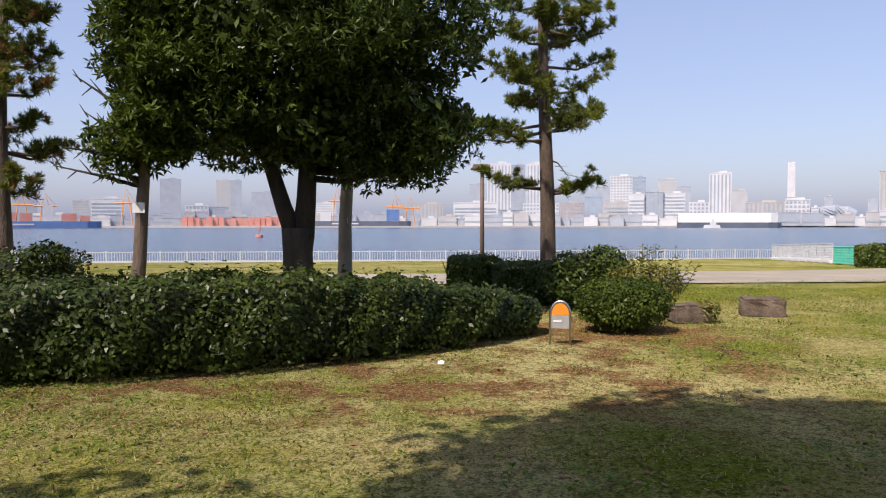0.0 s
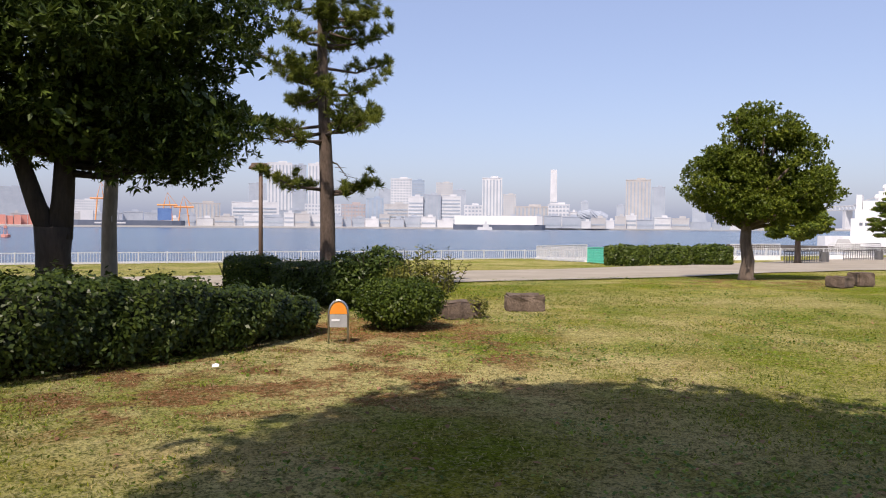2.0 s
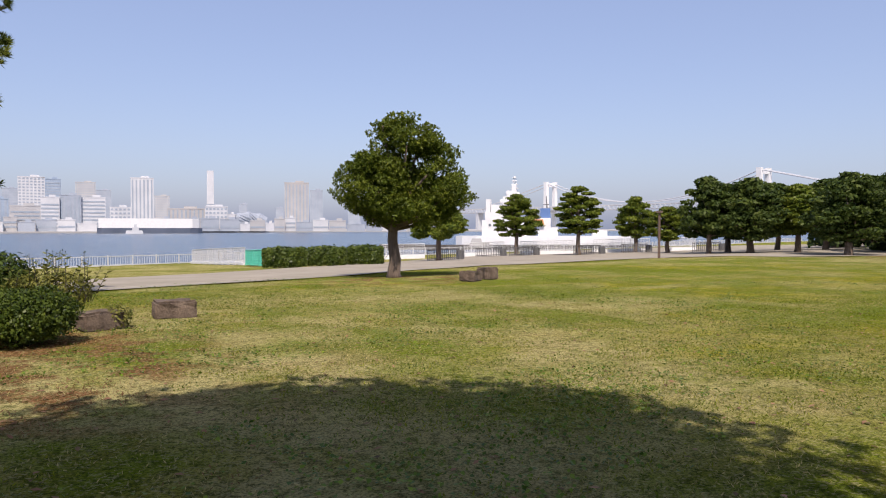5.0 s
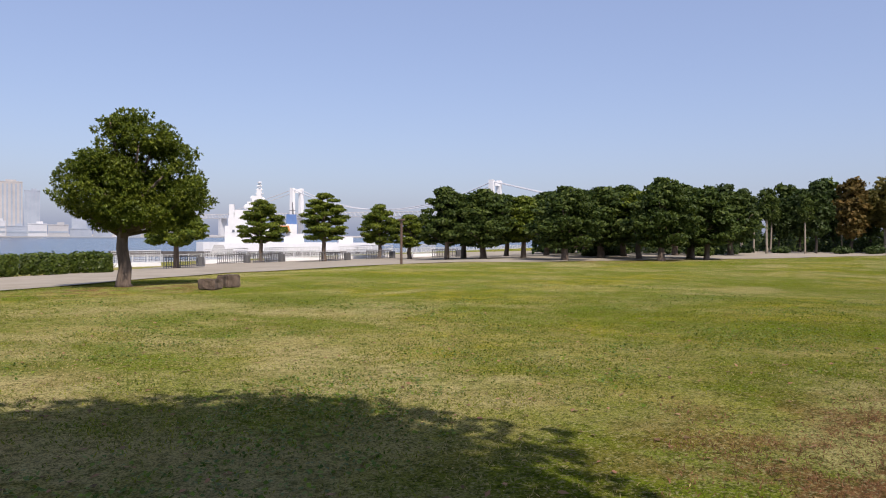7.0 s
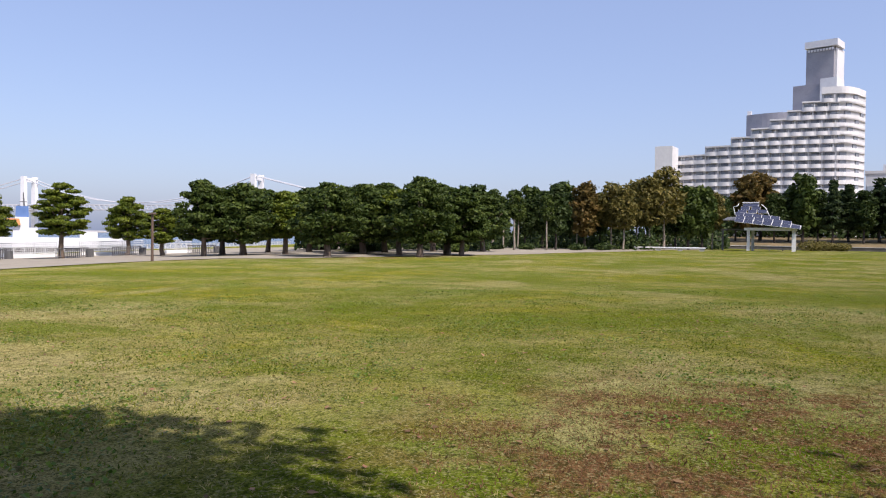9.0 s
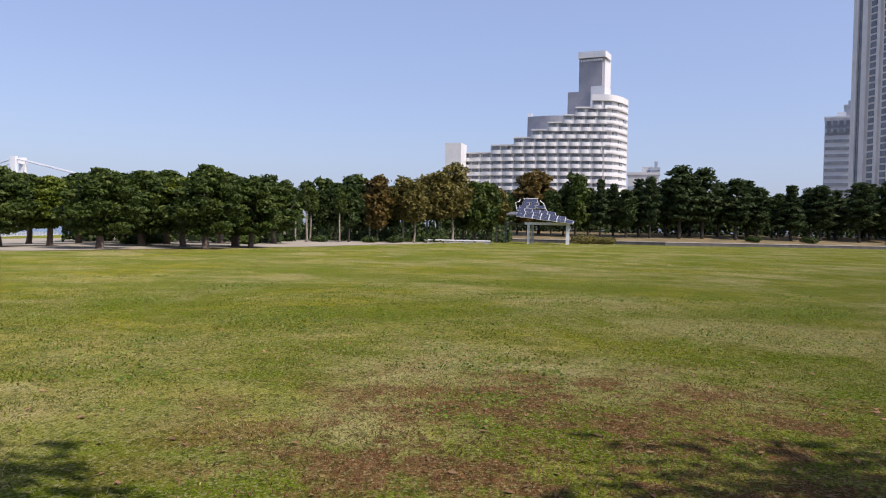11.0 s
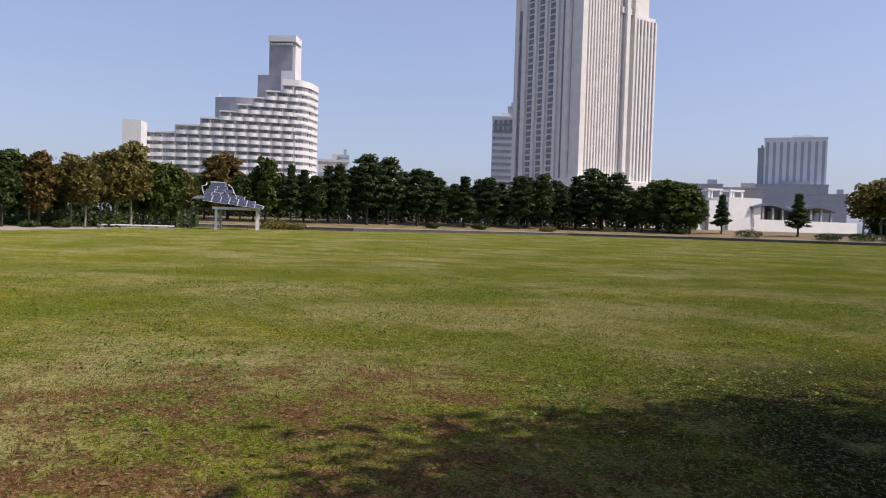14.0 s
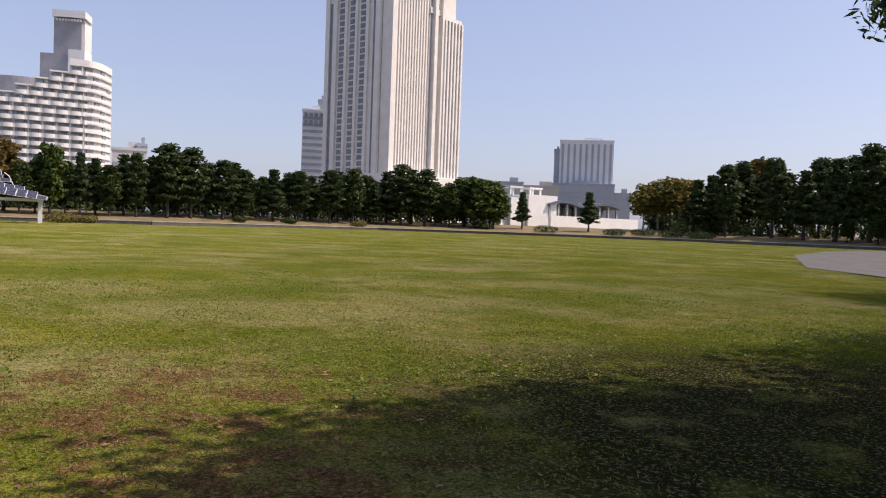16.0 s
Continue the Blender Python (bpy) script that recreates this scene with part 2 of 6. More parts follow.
def limbs(solid, clumps, start, r0, rng, every=3, n=5):
    """Limbs that bend from the trunk's top into the clumps."""
    for c in clumps[::every]:
        e = Vector(c[:3])
        s = Vector(start)
        s.z = min(max(s.z, s.z + (e.z - s.z) * 0.4), e.z)
        s.x += (e.x - s.x) * 0.05
        mid = s.lerp(e, 0.5) + Vector((rng.normal() * 0.06, rng.normal() * 0.06, -0.08)) * (e - s).length
        r = r0 * rng.uniform(0.35, 0.6)
        solid.tube([s, mid, e], [r, r * 0.65, r * 0.25], n)


def tree(name, x, y, label, trunk_h, trunk_r, clumps, leaves, leaf, bark, seed, size=(0.16, 0.08), group="", lean=(0, 0), every=3, deep=0.4, ragged=0.25, top=None, turn=0.0, flare=1.5, z0=None, whorls=False):
    """A tree: a tapered trunk with limbs, and a crown of many leaves."""
    rng = np.random.default_rng(seed)
    ob = thing(name, x, y, (land(x, y) if z0 is None else z0) - 0.03, label, "tree", turn, group)
    hi = top or max(c[2] for c in clumps) * 0.9
    s = Solid()
    zs = [0, trunk_h * 0.12, trunk_h * 0.5, trunk_h, trunk_h + (hi - trunk_h) * 0.5, hi]
    rs = [trunk_r * flare, trunk_r * 1.1, trunk_r * 0.95, trunk_r * 0.85, trunk_r * 0.5, trunk_r * 0.12]
    pts = [(lean[0] * z / hi + (0.03 * rng.normal() if 0 < i else 0), lean[1] * z / hi + (0.03 * rng.normal() if i else 0), z) for i, z in enumerate(zs)]
    s.tube(pts, rs, 10)
    limbs(s, clumps, (pts[3][0], pts[3][1], trunk_h), trunk_r, rng, every)
    part("trunk", s, bark, ob, smooth=True)
    if whorls:
        part("crown", rosettes("crown", clumps, leaves, leaf, rng, size[0], size[1], 7, deep, ragged, 0.2), leaf, ob)
    else:
        p, d = cloud(clumps, leaves, rng, deep, ragged)
        part("crown", leaf_mesh("crown", p, d, leaf, size[0], size[1], rng=rng), leaf, ob)
    return ob


# ---- ground and water ----
def ground_material():
    m = bpy.data.materials.new("dry_lawn")
    m.use_nodes = True
    n, l = m.node_tree.nodes, m.node_tree.links
    b = n["Principled BSDF"]
    where = n.new("ShaderNodeNewGeometry").outputs["Position"]

    def field(scale, detail, stretch=(1, 1, 1), lo=0.4, hi=0.6, off=(0, 0, 0)):
        mp = n.new("ShaderNodeMapping")
        mp.inputs["Scale"].default_value, mp.inputs["Location"].default_value = stretch, off
        l.new(where, mp.inputs["Vector"])
        t = n.new("ShaderNodeTexNoise")
        t.inputs["Scale"].default_value, t.inputs["Detail"].default_value, t.inputs["Roughness"].default_value = scale, detail, 0.65
        l.new(mp.outputs[0], t.inputs["Vector"])
        r = n.new("ShaderNodeMapRange")
        r.inputs["From Min"].default_value, r.inputs["From Max"].default_value = lo, hi
        l.new(t.outputs[0], r.inputs["Value"])
        return r.outputs[0]

    def blob(x, y, rx, ry, soft=0.5):
        """1 inside an ellipse on the ground, fading out to 0."""
        mp = n.new("ShaderNodeMapping")
        mp.vector_type = "TEXTURE"
        mp.inputs["Location"].default_value, mp.inputs["Scale"].default_value = (x, y, 0), (rx, ry, 1000)
        l.new(where, mp.inputs["Vector"])
        ln = n.new("ShaderNodeVectorMath")
        ln.operation = "LENGTH"
        l.new(mp.outputs[0], ln.inputs[0])
        r = n.new("ShaderNodeMapRange")
        r.inputs["From Min"].default_value, r.inputs["From Max"].default_value = 1, soft
        l.new(ln.outputs["Value"], r.inputs["Value"])
        return r.outputs[0]

    def op(kind, a, c):
        k = n.new("ShaderNodeMath")
        k.operation, k.use_clamp = kind, True
        for i, v in ((0, a), (1, c)):
            if isinstance(v, float):
                k.inputs[i].default_value = v
            else:
                l.new(v, k.inputs[i])
        return k.outputs[0]

    def mix(fac, a, c):
        k = n.new("ShaderNodeMix")
        k.data_type = "RGBA"
        for key, v in (("Factor", fac), ("A", a), ("B", c)):
            if isinstance(v, tuple):
                k.inputs[key].default_value = (*v, 1)
            else:
                l.new(v, k.inputs[key])
        return k.outputs["Result"]

    green = mix(field(1.1, 10, lo=0.43, hi=0.57), GREEN_A, GREEN_B)
    green = mix(op("MULTIPLY", field(0.22, 10, lo=0.46, hi=0.56, off=(2, 9, 0)), 0.85), green, CLOVER)
    # dry straw: a pale zone before the hedge and the path, paled more to imitate front light; streaks further out
    dry = op("ADD", op("MULTIPLY", field(0.16, 8, (1, 1, 1), 0.44, 0.66), field(2.2, 8, lo=0.3, hi=0.6)), op("MULTIPLY", blob(3.5, 7.5, 10, 9, 0.45), op("MULTIPLY", field(0.45, 10, lo=0.34, hi=0.52, off=(4, 4, 0)), 0.85)))
    dry = op("ADD", dry, op("MULTIPLY", blob(10, 42, 70, 20, 0.85), 0.5))
    col = mix(dry, green, STRAW)
    col = mix(op("MULTIPLY", field(0.12, 8, (0.7, 1.5, 1), 0.52, 0.58, (3, 7, 0)), 0.6), col, STRAW)
    col = mix(op("MULTIPLY", field(0.28, 10, (1.2, 0.8, 1), 0.47, 0.60, (13, 2, 0)), 0.85), col, CLOVER)
    worn = op("ADD", op("MULTIPLY", blob(5.8, -2.0, 4.0, 3.8, 0.4), 1.0), op("MULTIPLY", blob(0.5, 7.0, 5.5, 2.6, 0.3), 0.45))
    worn = op("ADD", worn, op("MULTIPLY", blob(-1.5, 10.0, 6.5, 4.5, 0.75), 1.0))
    worn = op("ADD", worn, op("MULTIPLY", blob(14.2, 17.6, 4.5, 2.8, 0.3), 0.75))
    worn = op("ADD", worn, op("MULTIPLY", blob(51, 14, 12, 5, 0.5), 0.8))
    patch = op("MULTIPLY", op("ADD", worn, 0.14), field(1.4, 12, lo=0.47, hi=0.56, off=(5, 2, 0)))
    soil = mix(field(7, 8, lo=0.35, hi=0.65), SOIL_A, SOIL_B)
    col = mix(patch, col, soil)
    # red earth round the sign; leaf mould under the shade tree, darkened to deepen its shade
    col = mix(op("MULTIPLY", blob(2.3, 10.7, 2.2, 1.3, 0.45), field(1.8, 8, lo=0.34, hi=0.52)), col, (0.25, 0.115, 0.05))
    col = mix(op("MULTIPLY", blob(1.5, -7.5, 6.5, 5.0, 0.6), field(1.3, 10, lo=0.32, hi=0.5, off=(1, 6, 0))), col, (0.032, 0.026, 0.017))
    # turf painted slightly darker towards the open side, for its dimmer side light
    col = mix(op("MULTIPLY", blob(14, -16, 26, 24, 0.5), 0.12), col, (0.078, 0.085, 0.006))
    col = mix(op("MULTIPLY", field(12, 10, lo=0.48, hi=0.60), 0.55), col, (0.03, 0.046, 0.008))
    col = mix(op("MULTIPLY", field(48, 4, lo=0.44, hi=0.60), 0.6), col, (0.026, 0.036, 0.008))
    col = mix(op("MULTIPLY", field(30, 6, lo=0.53, hi=0.62, off=(9, 1, 0)), 0.6), col, (0.36, 0.33, 0.17))
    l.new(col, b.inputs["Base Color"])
    b.inputs["Roughness"].default_value, b.inputs["Specular IOR Level"].default_value = 1.0, 0.0
    bp = n.new("ShaderNodeBump")
    b.inputs["Diffuse Roughness"].default_value = 1.0
    bp.inputs["Strength"].default_value, bp.inputs["Distance"].default_value = 0.9, 0.1
    l.new(op("ADD", op("MULTIPLY", field(22, 10, lo=0.2, hi=0.8), 0.3), op("MULTIPLY", field(4.5, 8, lo=0.3, hi=0.7, off=(3, 3, 0)), 0.7)), bp.inputs["Height"])
    l.new(bp.outputs[0], b.inputs["Normal"])
    return m


CLOVER = (0.128, 0.182, 0.007)
GREEN_A, GREEN_B, STRAW, SOIL_A, SOIL_B = (0.17, 0.195, 0.011), (0.30, 0.29, 0.022), (0.44, 0.39, 0.175), (0.165, 0.078, 0.035), (0.26, 0.14, 0.07)
GROUND = ground_material()


def sheet(name, xs, ys, height, mat, kind="structure", label="", category=""):
    me = bpy.data.meshes.new(name)
    nx, ny = len(xs), len(ys)
    me.from_pydata([(x, y, height(x, y)) for y in ys for x in xs], [], [(j * nx + i, j * nx + i + 1, (j + 1) * nx + i + 1, (j + 1) * nx + i) for j in range(ny - 1) for i in range(nx - 1)])
    me.materials.append(mat)
    me.shade_smooth()
    return tagged(new(name, me), label, category, kind=kind)


def steps(*spans):
    out = []
    for a, b, d in spans:
        out += list(np.arange(a, b, d))
    return out + [spans[-1][1]]


turned = Matrix(((SHORE_ALONG.x, SHORE.x, 0), (SHORE_ALONG.y, SHORE.y, 0), (0, 0, 1))).to_4x4()


def lie(a, s):
    x, y = a * SHORE_ALONG.x + s * SHORE.x, a * SHORE_ALONG.y + s * SHORE.y
    bumps = 0.035 * noise.noise(Vector((x * 0.35, y * 0.35, 0))) + 0.06 * noise.noise(Vector((x * 0.09, y * 0.09, 4)))
    near = min(1, max(0, (math.hypot(x, y) - 1) / 6))
    return land(x, y) + bumps * near * (0.4 if math.hypot(x, y) < 14 else 1) - 0.02


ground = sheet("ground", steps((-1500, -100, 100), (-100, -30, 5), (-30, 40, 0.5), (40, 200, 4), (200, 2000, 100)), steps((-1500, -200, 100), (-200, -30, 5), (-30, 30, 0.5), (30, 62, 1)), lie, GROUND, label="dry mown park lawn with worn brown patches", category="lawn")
ground.matrix_basis = turned
water_mat = material("harbour_water", (0.03, 0.06, 0.10), (0.045, 0.08, 0.125), 0.02, 0.18, 0.0, world_space=True, spec=0.5)
wb = water_mat.node_tree
wave = wb.nodes.new("ShaderNodeTexNoise")
wave.inputs["Scale"].default_value, wave.inputs["Detail"].default_value = 0.5, 6
wmap = wb.nodes.new("ShaderNodeMapping")
wmap.inputs["Scale"].default_value = (0.5, 1.6, 1)
wb.links.new(wb.nodes.new("ShaderNodeNewGeometry").outputs["Position"], wmap.inputs["Vector"])
wb.links.new(wmap.outputs[0], wave.inputs["Vector"])
wbump = wb.nodes.new("ShaderNodeBump")
wbump.inputs["Strength"].default_value, wbump.inputs["Distance"].default_value = 0.6, 0.6
wb.links.new(wave.outputs[0], wbump.inputs["Height"])
wb.links.new(wbump.outputs[0], wb.nodes["Principled BSDF"].inputs["Normal"])
water = sheet("water", steps((-4000, 4000, 400)), steps((61, 4801, 395)), lambda a, s: -4.0, water_mat, label="grey-blue rippled harbour water", category="water")
water.matrix_basis = turned
quay = Solid().box((0, 62.0, -3.6), (3500, 1.2, 4.0))
quay_ob = tagged(part("seawall", quay, CONCRETE), "grey concrete seawall edge along the water", "seawall", kind="structure")
quay_ob.matrix_basis = turned
far_shore = Solid().box((0, 1700, -4.0), (7800, 1700, 3.4))
shore_ob = tagged(part("far_shore", far_shore, CONCRETE), "low grey concrete quay across the harbour", "shore", kind="structure")
shore_ob.matrix_basis = turned


def ribbon(name, pts, mat, label, category, lift=0.03):
    """A strip between two edges, rows of (ax, ay, bx, by), laid on the land."""
    v, f, cross = [], [], 8
    dense = []
    for (p, q) in zip(pts, pts[1:]):
        k = max(1, int(math.dist(p[:2], q[:2]) / 2))
        dense += [[a + (b - a) * i / k for a, b in zip(p, q)] for i in range(k)]
    dense.append(list(pts[-1]))
    for r in dense:
        for j in range(cross + 1):
            w = j / cross
            x, y = r[0] + (r[2] - r[0]) * w, r[1] + (r[3] - r[1]) * w
            a, s = x * SHORE_ALONG.x + y * SHORE_ALONG.y, x * SHORE.x + y * SHORE.y
            v.append((x, y, lie(a, s) + lift))
    for i in range(len(dense) - 1):
        for j in range(cross):
            k = i * (cross + 1) + j
            f.append((k, k + 1, k + cross + 2, k + cross + 1))
    me = bpy.data.meshes.new(name)
    me.from_pydata(v, [], f)
    me.materials.append(mat)
    return tagged(new(name, me), label, category, kind="structure")

# ---- paths ----
ribbon("promenade_path", [(-60, 19, -60, 26), (-8, 20, -9, 27), (4, 20.3, 4, 28.5), (9.5, 20.4, 14.0, 30.5), (12.6, 20.2, 19.5, 33.5), (19, 22.8, 32.5, 40), (24.1, 23.9, 42, 46), (31.5, 23.6, 60, 56), (37, 22, 90, 62), (40.6, 18.2, 100, 40), (48, 12.8, 105, 24), (69.6, 2.9, 110, 8), (95, -8, 118, -4), (104, -14, 114, -14)], PAVING, "pale beige paved waterfront path", "path")
ribbon("side_path", [(12.0, -35.0, 2, -48), (18.0, -41.0, 6, -62), (30, -66, 14, -90), (38, -92, 22, -110), (44, -118, 24, -124)], ASPHALT, "grey asphalt path crossing the lawn", "path")


# ---- near hedges and shrubs ----
def hedge(name, line, leaf, count, label, seed, size=(0.065, 0.035), group=""):
    """A clipped hedge. line: rows of x, y, half width, height; a core of stems and a shell of leaves."""
    rng = np.random.default_rng(seed)
    x0, y0 = line[len(line) // 2][:2]
    ob = thing(name, x0, y0, land(x0, y0), label, "hedge", group=group)
    L = np.array(line, float)
    seg = np.hypot(*np.diff(L[:, :2], axis=0).T)
    at = np.r_[0, np.cumsum(seg)]
    total = at[-1]

    def along(u):
        return np.array([np.interp(u, at, L[:, k]) for k in range(4)]).T

    u = rng.uniform(0, total, count)
    r = along(u)
    e = along(np.clip(u + 0.1, 0, total)) - along(np.clip(u - 0.1, 0, total))
    t = e[:, :2] / (np.linalg.norm(e[:, :2], axis=1)[:, None] + 1e-9)
    nx = np.c_[-t[:, 1], t[:, 0]]
    # round the cross-section: a rounded box
    a = rng.uniform(-0.22 * math.pi, 1.22 * math.pi, count)
    cx, cz = np.cos(a), np.sin(a)
    k = np.maximum(np.abs(cx), np.abs(cz)) ** 0.75
    cx, cz = cx / k, cz / k
    lump = 1 + 0.07 * np.sin(u * 5.0 + 2 * a) + 0.06 * np.sin(u * 11.3 + 5 * a) + rng.normal(size=count) * 0.04 - 0.18 * rng.random(count) ** 2
    endcap = np.clip(np.minimum(u, total - u) / 0.5, 0, 1)
    round_off = np.sqrt(1 - (1 - endcap) ** 2 * 0.8)
    hw, h = r[:, 2] * lump * round_off, r[:, 3]
    z = 0.07 + (h - 0.07) * np.clip(0.42 + 0.58 * cz * lump, 0, 1.15) * (0.8 + 0.2 * round_off)
    p = np.c_[r[:, 0] + nx[:, 0] * cx * hw - x0, r[:, 1] + nx[:, 1] * cx * hw - y0, z]
    d = np.c_[nx[:, 0] * cx, nx[:, 1] * cx, cz]
    # upright shoots on the top
    shoots = rng.random(count) < 0.05
    p[shoots & (cz > 0.7), 2] += rng.random(int((shoots & (cz > 0.7)).sum())) * 0.13
    part("foliage", leaf_mesh("foliage", p, d, leaf, size[0], size[1], lie=1.1, rng=rng), leaf, ob)
    core = Solid()
    for i in range(int(total / 0.16)):
        q = along(np.array([rng.uniform(0.2, total - 0.2)]))[0]
        for j in range(3):
            bx, by = q[0] - x0 + rng.normal() * 0.05, q[1] - y0 + rng.normal() * 0.05
            ex, ey = q[0] - x0 + rng.uniform(-0.75, 0.75) * q[2], q[1] - y0 + rng.uniform(-0.75, 0.75) * q[2]
            core.tube([(bx, by, -0.02), ((bx + ex) / 2, (by + ey) / 2, q[3] * 0.35), (ex, ey, q[3] * 0.85)], [0.016, 0.011, 0.004], 4)
    part("twig_core", core, BARK_DARK, ob, "dark brown twiggy stems")
    # Filler boxes stop see-through; their near-black colour paints in the hedge's inner shade.
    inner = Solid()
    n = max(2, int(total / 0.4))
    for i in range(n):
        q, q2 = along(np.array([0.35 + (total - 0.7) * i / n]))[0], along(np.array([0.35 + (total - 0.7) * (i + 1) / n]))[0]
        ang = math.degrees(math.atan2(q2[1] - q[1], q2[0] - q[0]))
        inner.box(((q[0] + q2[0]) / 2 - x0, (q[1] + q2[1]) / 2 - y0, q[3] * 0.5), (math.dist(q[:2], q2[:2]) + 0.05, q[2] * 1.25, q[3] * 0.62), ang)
    part("inner_foliage", inner, SHADE_FILL, ob, "filler boxes painted near-black for inner shade")
    return ob


SHADE_FILL = material("inner_foliage", (0.008, 0.012, 0.005), (0.03, 0.04, 0.012), 9, 0.95, 1.0)
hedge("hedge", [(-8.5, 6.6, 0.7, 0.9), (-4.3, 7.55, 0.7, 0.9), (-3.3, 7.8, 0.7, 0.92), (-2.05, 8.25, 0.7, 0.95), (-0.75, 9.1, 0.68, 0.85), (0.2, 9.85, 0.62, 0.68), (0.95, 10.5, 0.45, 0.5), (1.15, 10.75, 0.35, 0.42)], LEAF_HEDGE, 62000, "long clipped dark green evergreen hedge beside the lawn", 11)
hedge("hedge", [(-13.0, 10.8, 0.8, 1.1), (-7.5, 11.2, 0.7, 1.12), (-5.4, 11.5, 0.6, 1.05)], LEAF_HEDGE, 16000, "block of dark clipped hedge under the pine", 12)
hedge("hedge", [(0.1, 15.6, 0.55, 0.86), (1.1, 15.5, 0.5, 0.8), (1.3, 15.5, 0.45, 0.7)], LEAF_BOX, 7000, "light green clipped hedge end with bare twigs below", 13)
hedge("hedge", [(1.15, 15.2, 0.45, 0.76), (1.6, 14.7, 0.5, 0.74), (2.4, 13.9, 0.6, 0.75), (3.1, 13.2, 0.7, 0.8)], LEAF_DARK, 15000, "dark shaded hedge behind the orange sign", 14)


def shrub(name, x, y, clumps, leaf, count, label, seed, size=(0.05, 0.03), shoots=0, shoot_h=0.5, shoot_leaf=None, spread=0.5):
    rng = np.random.default_rng(seed)
    ob = thing(name, x, y, land(x, y), label, "shrub")
    p, d = cloud(clumps, count, rng, 0.3, 0.12)
    ok = p[:, 2] > 0.03
    part("foliage", leaf_mesh("foliage", p[ok], d[ok], leaf, size[0], size[1], rng=rng), leaf, ob)
    s = Solid()
    for c in clumps:
        for j in range(4):
            s.tube([(rng.normal() * 0.04 + c[0] * 0.3, rng.normal() * 0.04 + c[1] * 0.3, -0.02), (c[0] * 0.7, c[1] * 0.7, c[2] * 0.6), (c[0] + rng.normal() * c[3] * 0.4, c[1] + rng.normal() * c[4] * 0.4, c[2] + c[5] * rng.uniform(0, 0.7))], [0.014, 0.01, 0.004], 4)
    pts, ways = [], []
    for i in range(shoots):
        a, r = rng.uniform(0, 6.28), spread * math.sqrt(rng.random())
        b = Vector((r * math.cos(a), r * math.sin(a), 0.35))
        e = b + Vector((rng.normal() * 0.12, rng.normal() * 0.12, shoot_h * rng.uniform(0.45, 1.0)))
        s.tube([b, b.lerp(e, 0.5), e], [0.006, 0.005, 0.003], 4)
        for k in range(16):
            q = b.lerp(e, 0.15 + 0.85 * k / 15)
            w = Vector((math.cos(k * 2.4), math.sin(k * 2.4), 0.35)).normalized()
            pts.append(q + w * 0.045)
            ways.append(w)
    part("twig_core", s, BARK_DARK, ob)
    if shoots:
        lf = shoot_leaf or leaf
        tagged(part("sprouting", leaf_mesh("sprouting", np.array(pts), np.array(ways) * 0.2, lf, 0.1, 0.035, rng=rng, along=np.array(ways)), lf, ob, "long upright leafy shoots"), kind="stuff")
    return ob


def ball(x, y, z, r, rz=None):
    return (x, y, z, r, r, rz or r)


shrub("clipped_bush", 2.5, 10.5, [(0, 0, 0.36, 0.64, 0.6, 0.35), (-0.2, 0.05, 0.42, 0.44, 0.45, 0.32), (0.22, 0, 0.42, 0.42, 0.42, 0.31)], LEAF_BOX, 12000, "round clipped yellow-green bush beside the sign", 21)
shrub("wild_shrub", 3.3, 12.4, [ball(-0.3, 0, 0.5, 0.35, 0.3), ball(0.25, 0.1, 0.5, 0.38, 0.3)], LEAF_YOUNG, 2400, "loose wild shrub with yellow-green shoots", 22, (0.07, 0.03), 34, 0.85, LEAF_YOUNG, 0.6)
shrub("dark_shrub", 2.5, 13.2, [ball(-0.25, 0, 0.5, 0.5, 0.5), ball(0.3, 0, 0.6, 0.45, 0.5)], LEAF_DARK, 6000, "tall dark green shrub behind the bush", 23, (0.1, 0.04), 14, 0.75, LEAF_DARK, 0.45)
shrub("weed_clump", 4.0, 11.5, [ball(0, 0, 0.16, 0.2, 0.2)], LEAF_YOUNG, 500, "small leafy weeds against the stone", 24)
for k, (sx, sy, sh) in enumerate([(-1.85, 8.5, 0.62), (-1.35, 8.75, 0.55), (-0.3, 9.4, 0.5), (-3.9, 7.7, 0.6), (-5.0, 7.5, 0.5)]):
    shrub("hedge_shoots", sx, sy, [ball(0, 0, 0.75, 0.14, 0.1)], LEAF_BOX, 120, "unclipped shoots rising from the hedge", 30 + k, (0.08, 0.035), 5, sh, LEAF_BOX, 0.2)
shrub("young_shrub", -5.75, 11.0, [ball(0, 0, 0.95, 0.35, 0.3)], LEAF_HEDGE, 900, "bushy sprouts on the hedge under the pine", 39, (0.1, 0.04), 14, 0.85, LEAF_BOX, 0.4)


# ---- stones, sign, lamps ----
def boulder(name, x, y, size, turn, seed, label):
    rng = np.random.default_rng(seed)
    bm = bmesh.new()
    bmesh.ops.create_cube(bm, size=1)
    bmesh.ops.scale(bm, vec=size, verts=bm.verts)
    bmesh.ops.bevel(bm, geom=bm.edges[:], offset=0.035, segments=2, affect="EDGES")
    bmesh.ops.subdivide_edges(bm, edges=bm.edges[:], cuts=2, use_grid_fill=True)
    for v in bm.verts:
        v.co += v.normal * 0.055 * noise.noise(v.co * 5 + Vector((seed, 0, 0)))
        v.co.z += size[2] / 2 - 0.03
    me = bpy.data.meshes.new(name)
    bm.to_mesh(me)
    bm.free()
    me.materials.append(STONE)
    ob = new(name, me)
    ob.matrix_basis = pose(x, y, land(x, y), 0, 0, turn)
    return tagged(ob, label, "stone", "stone seats on the lawn")


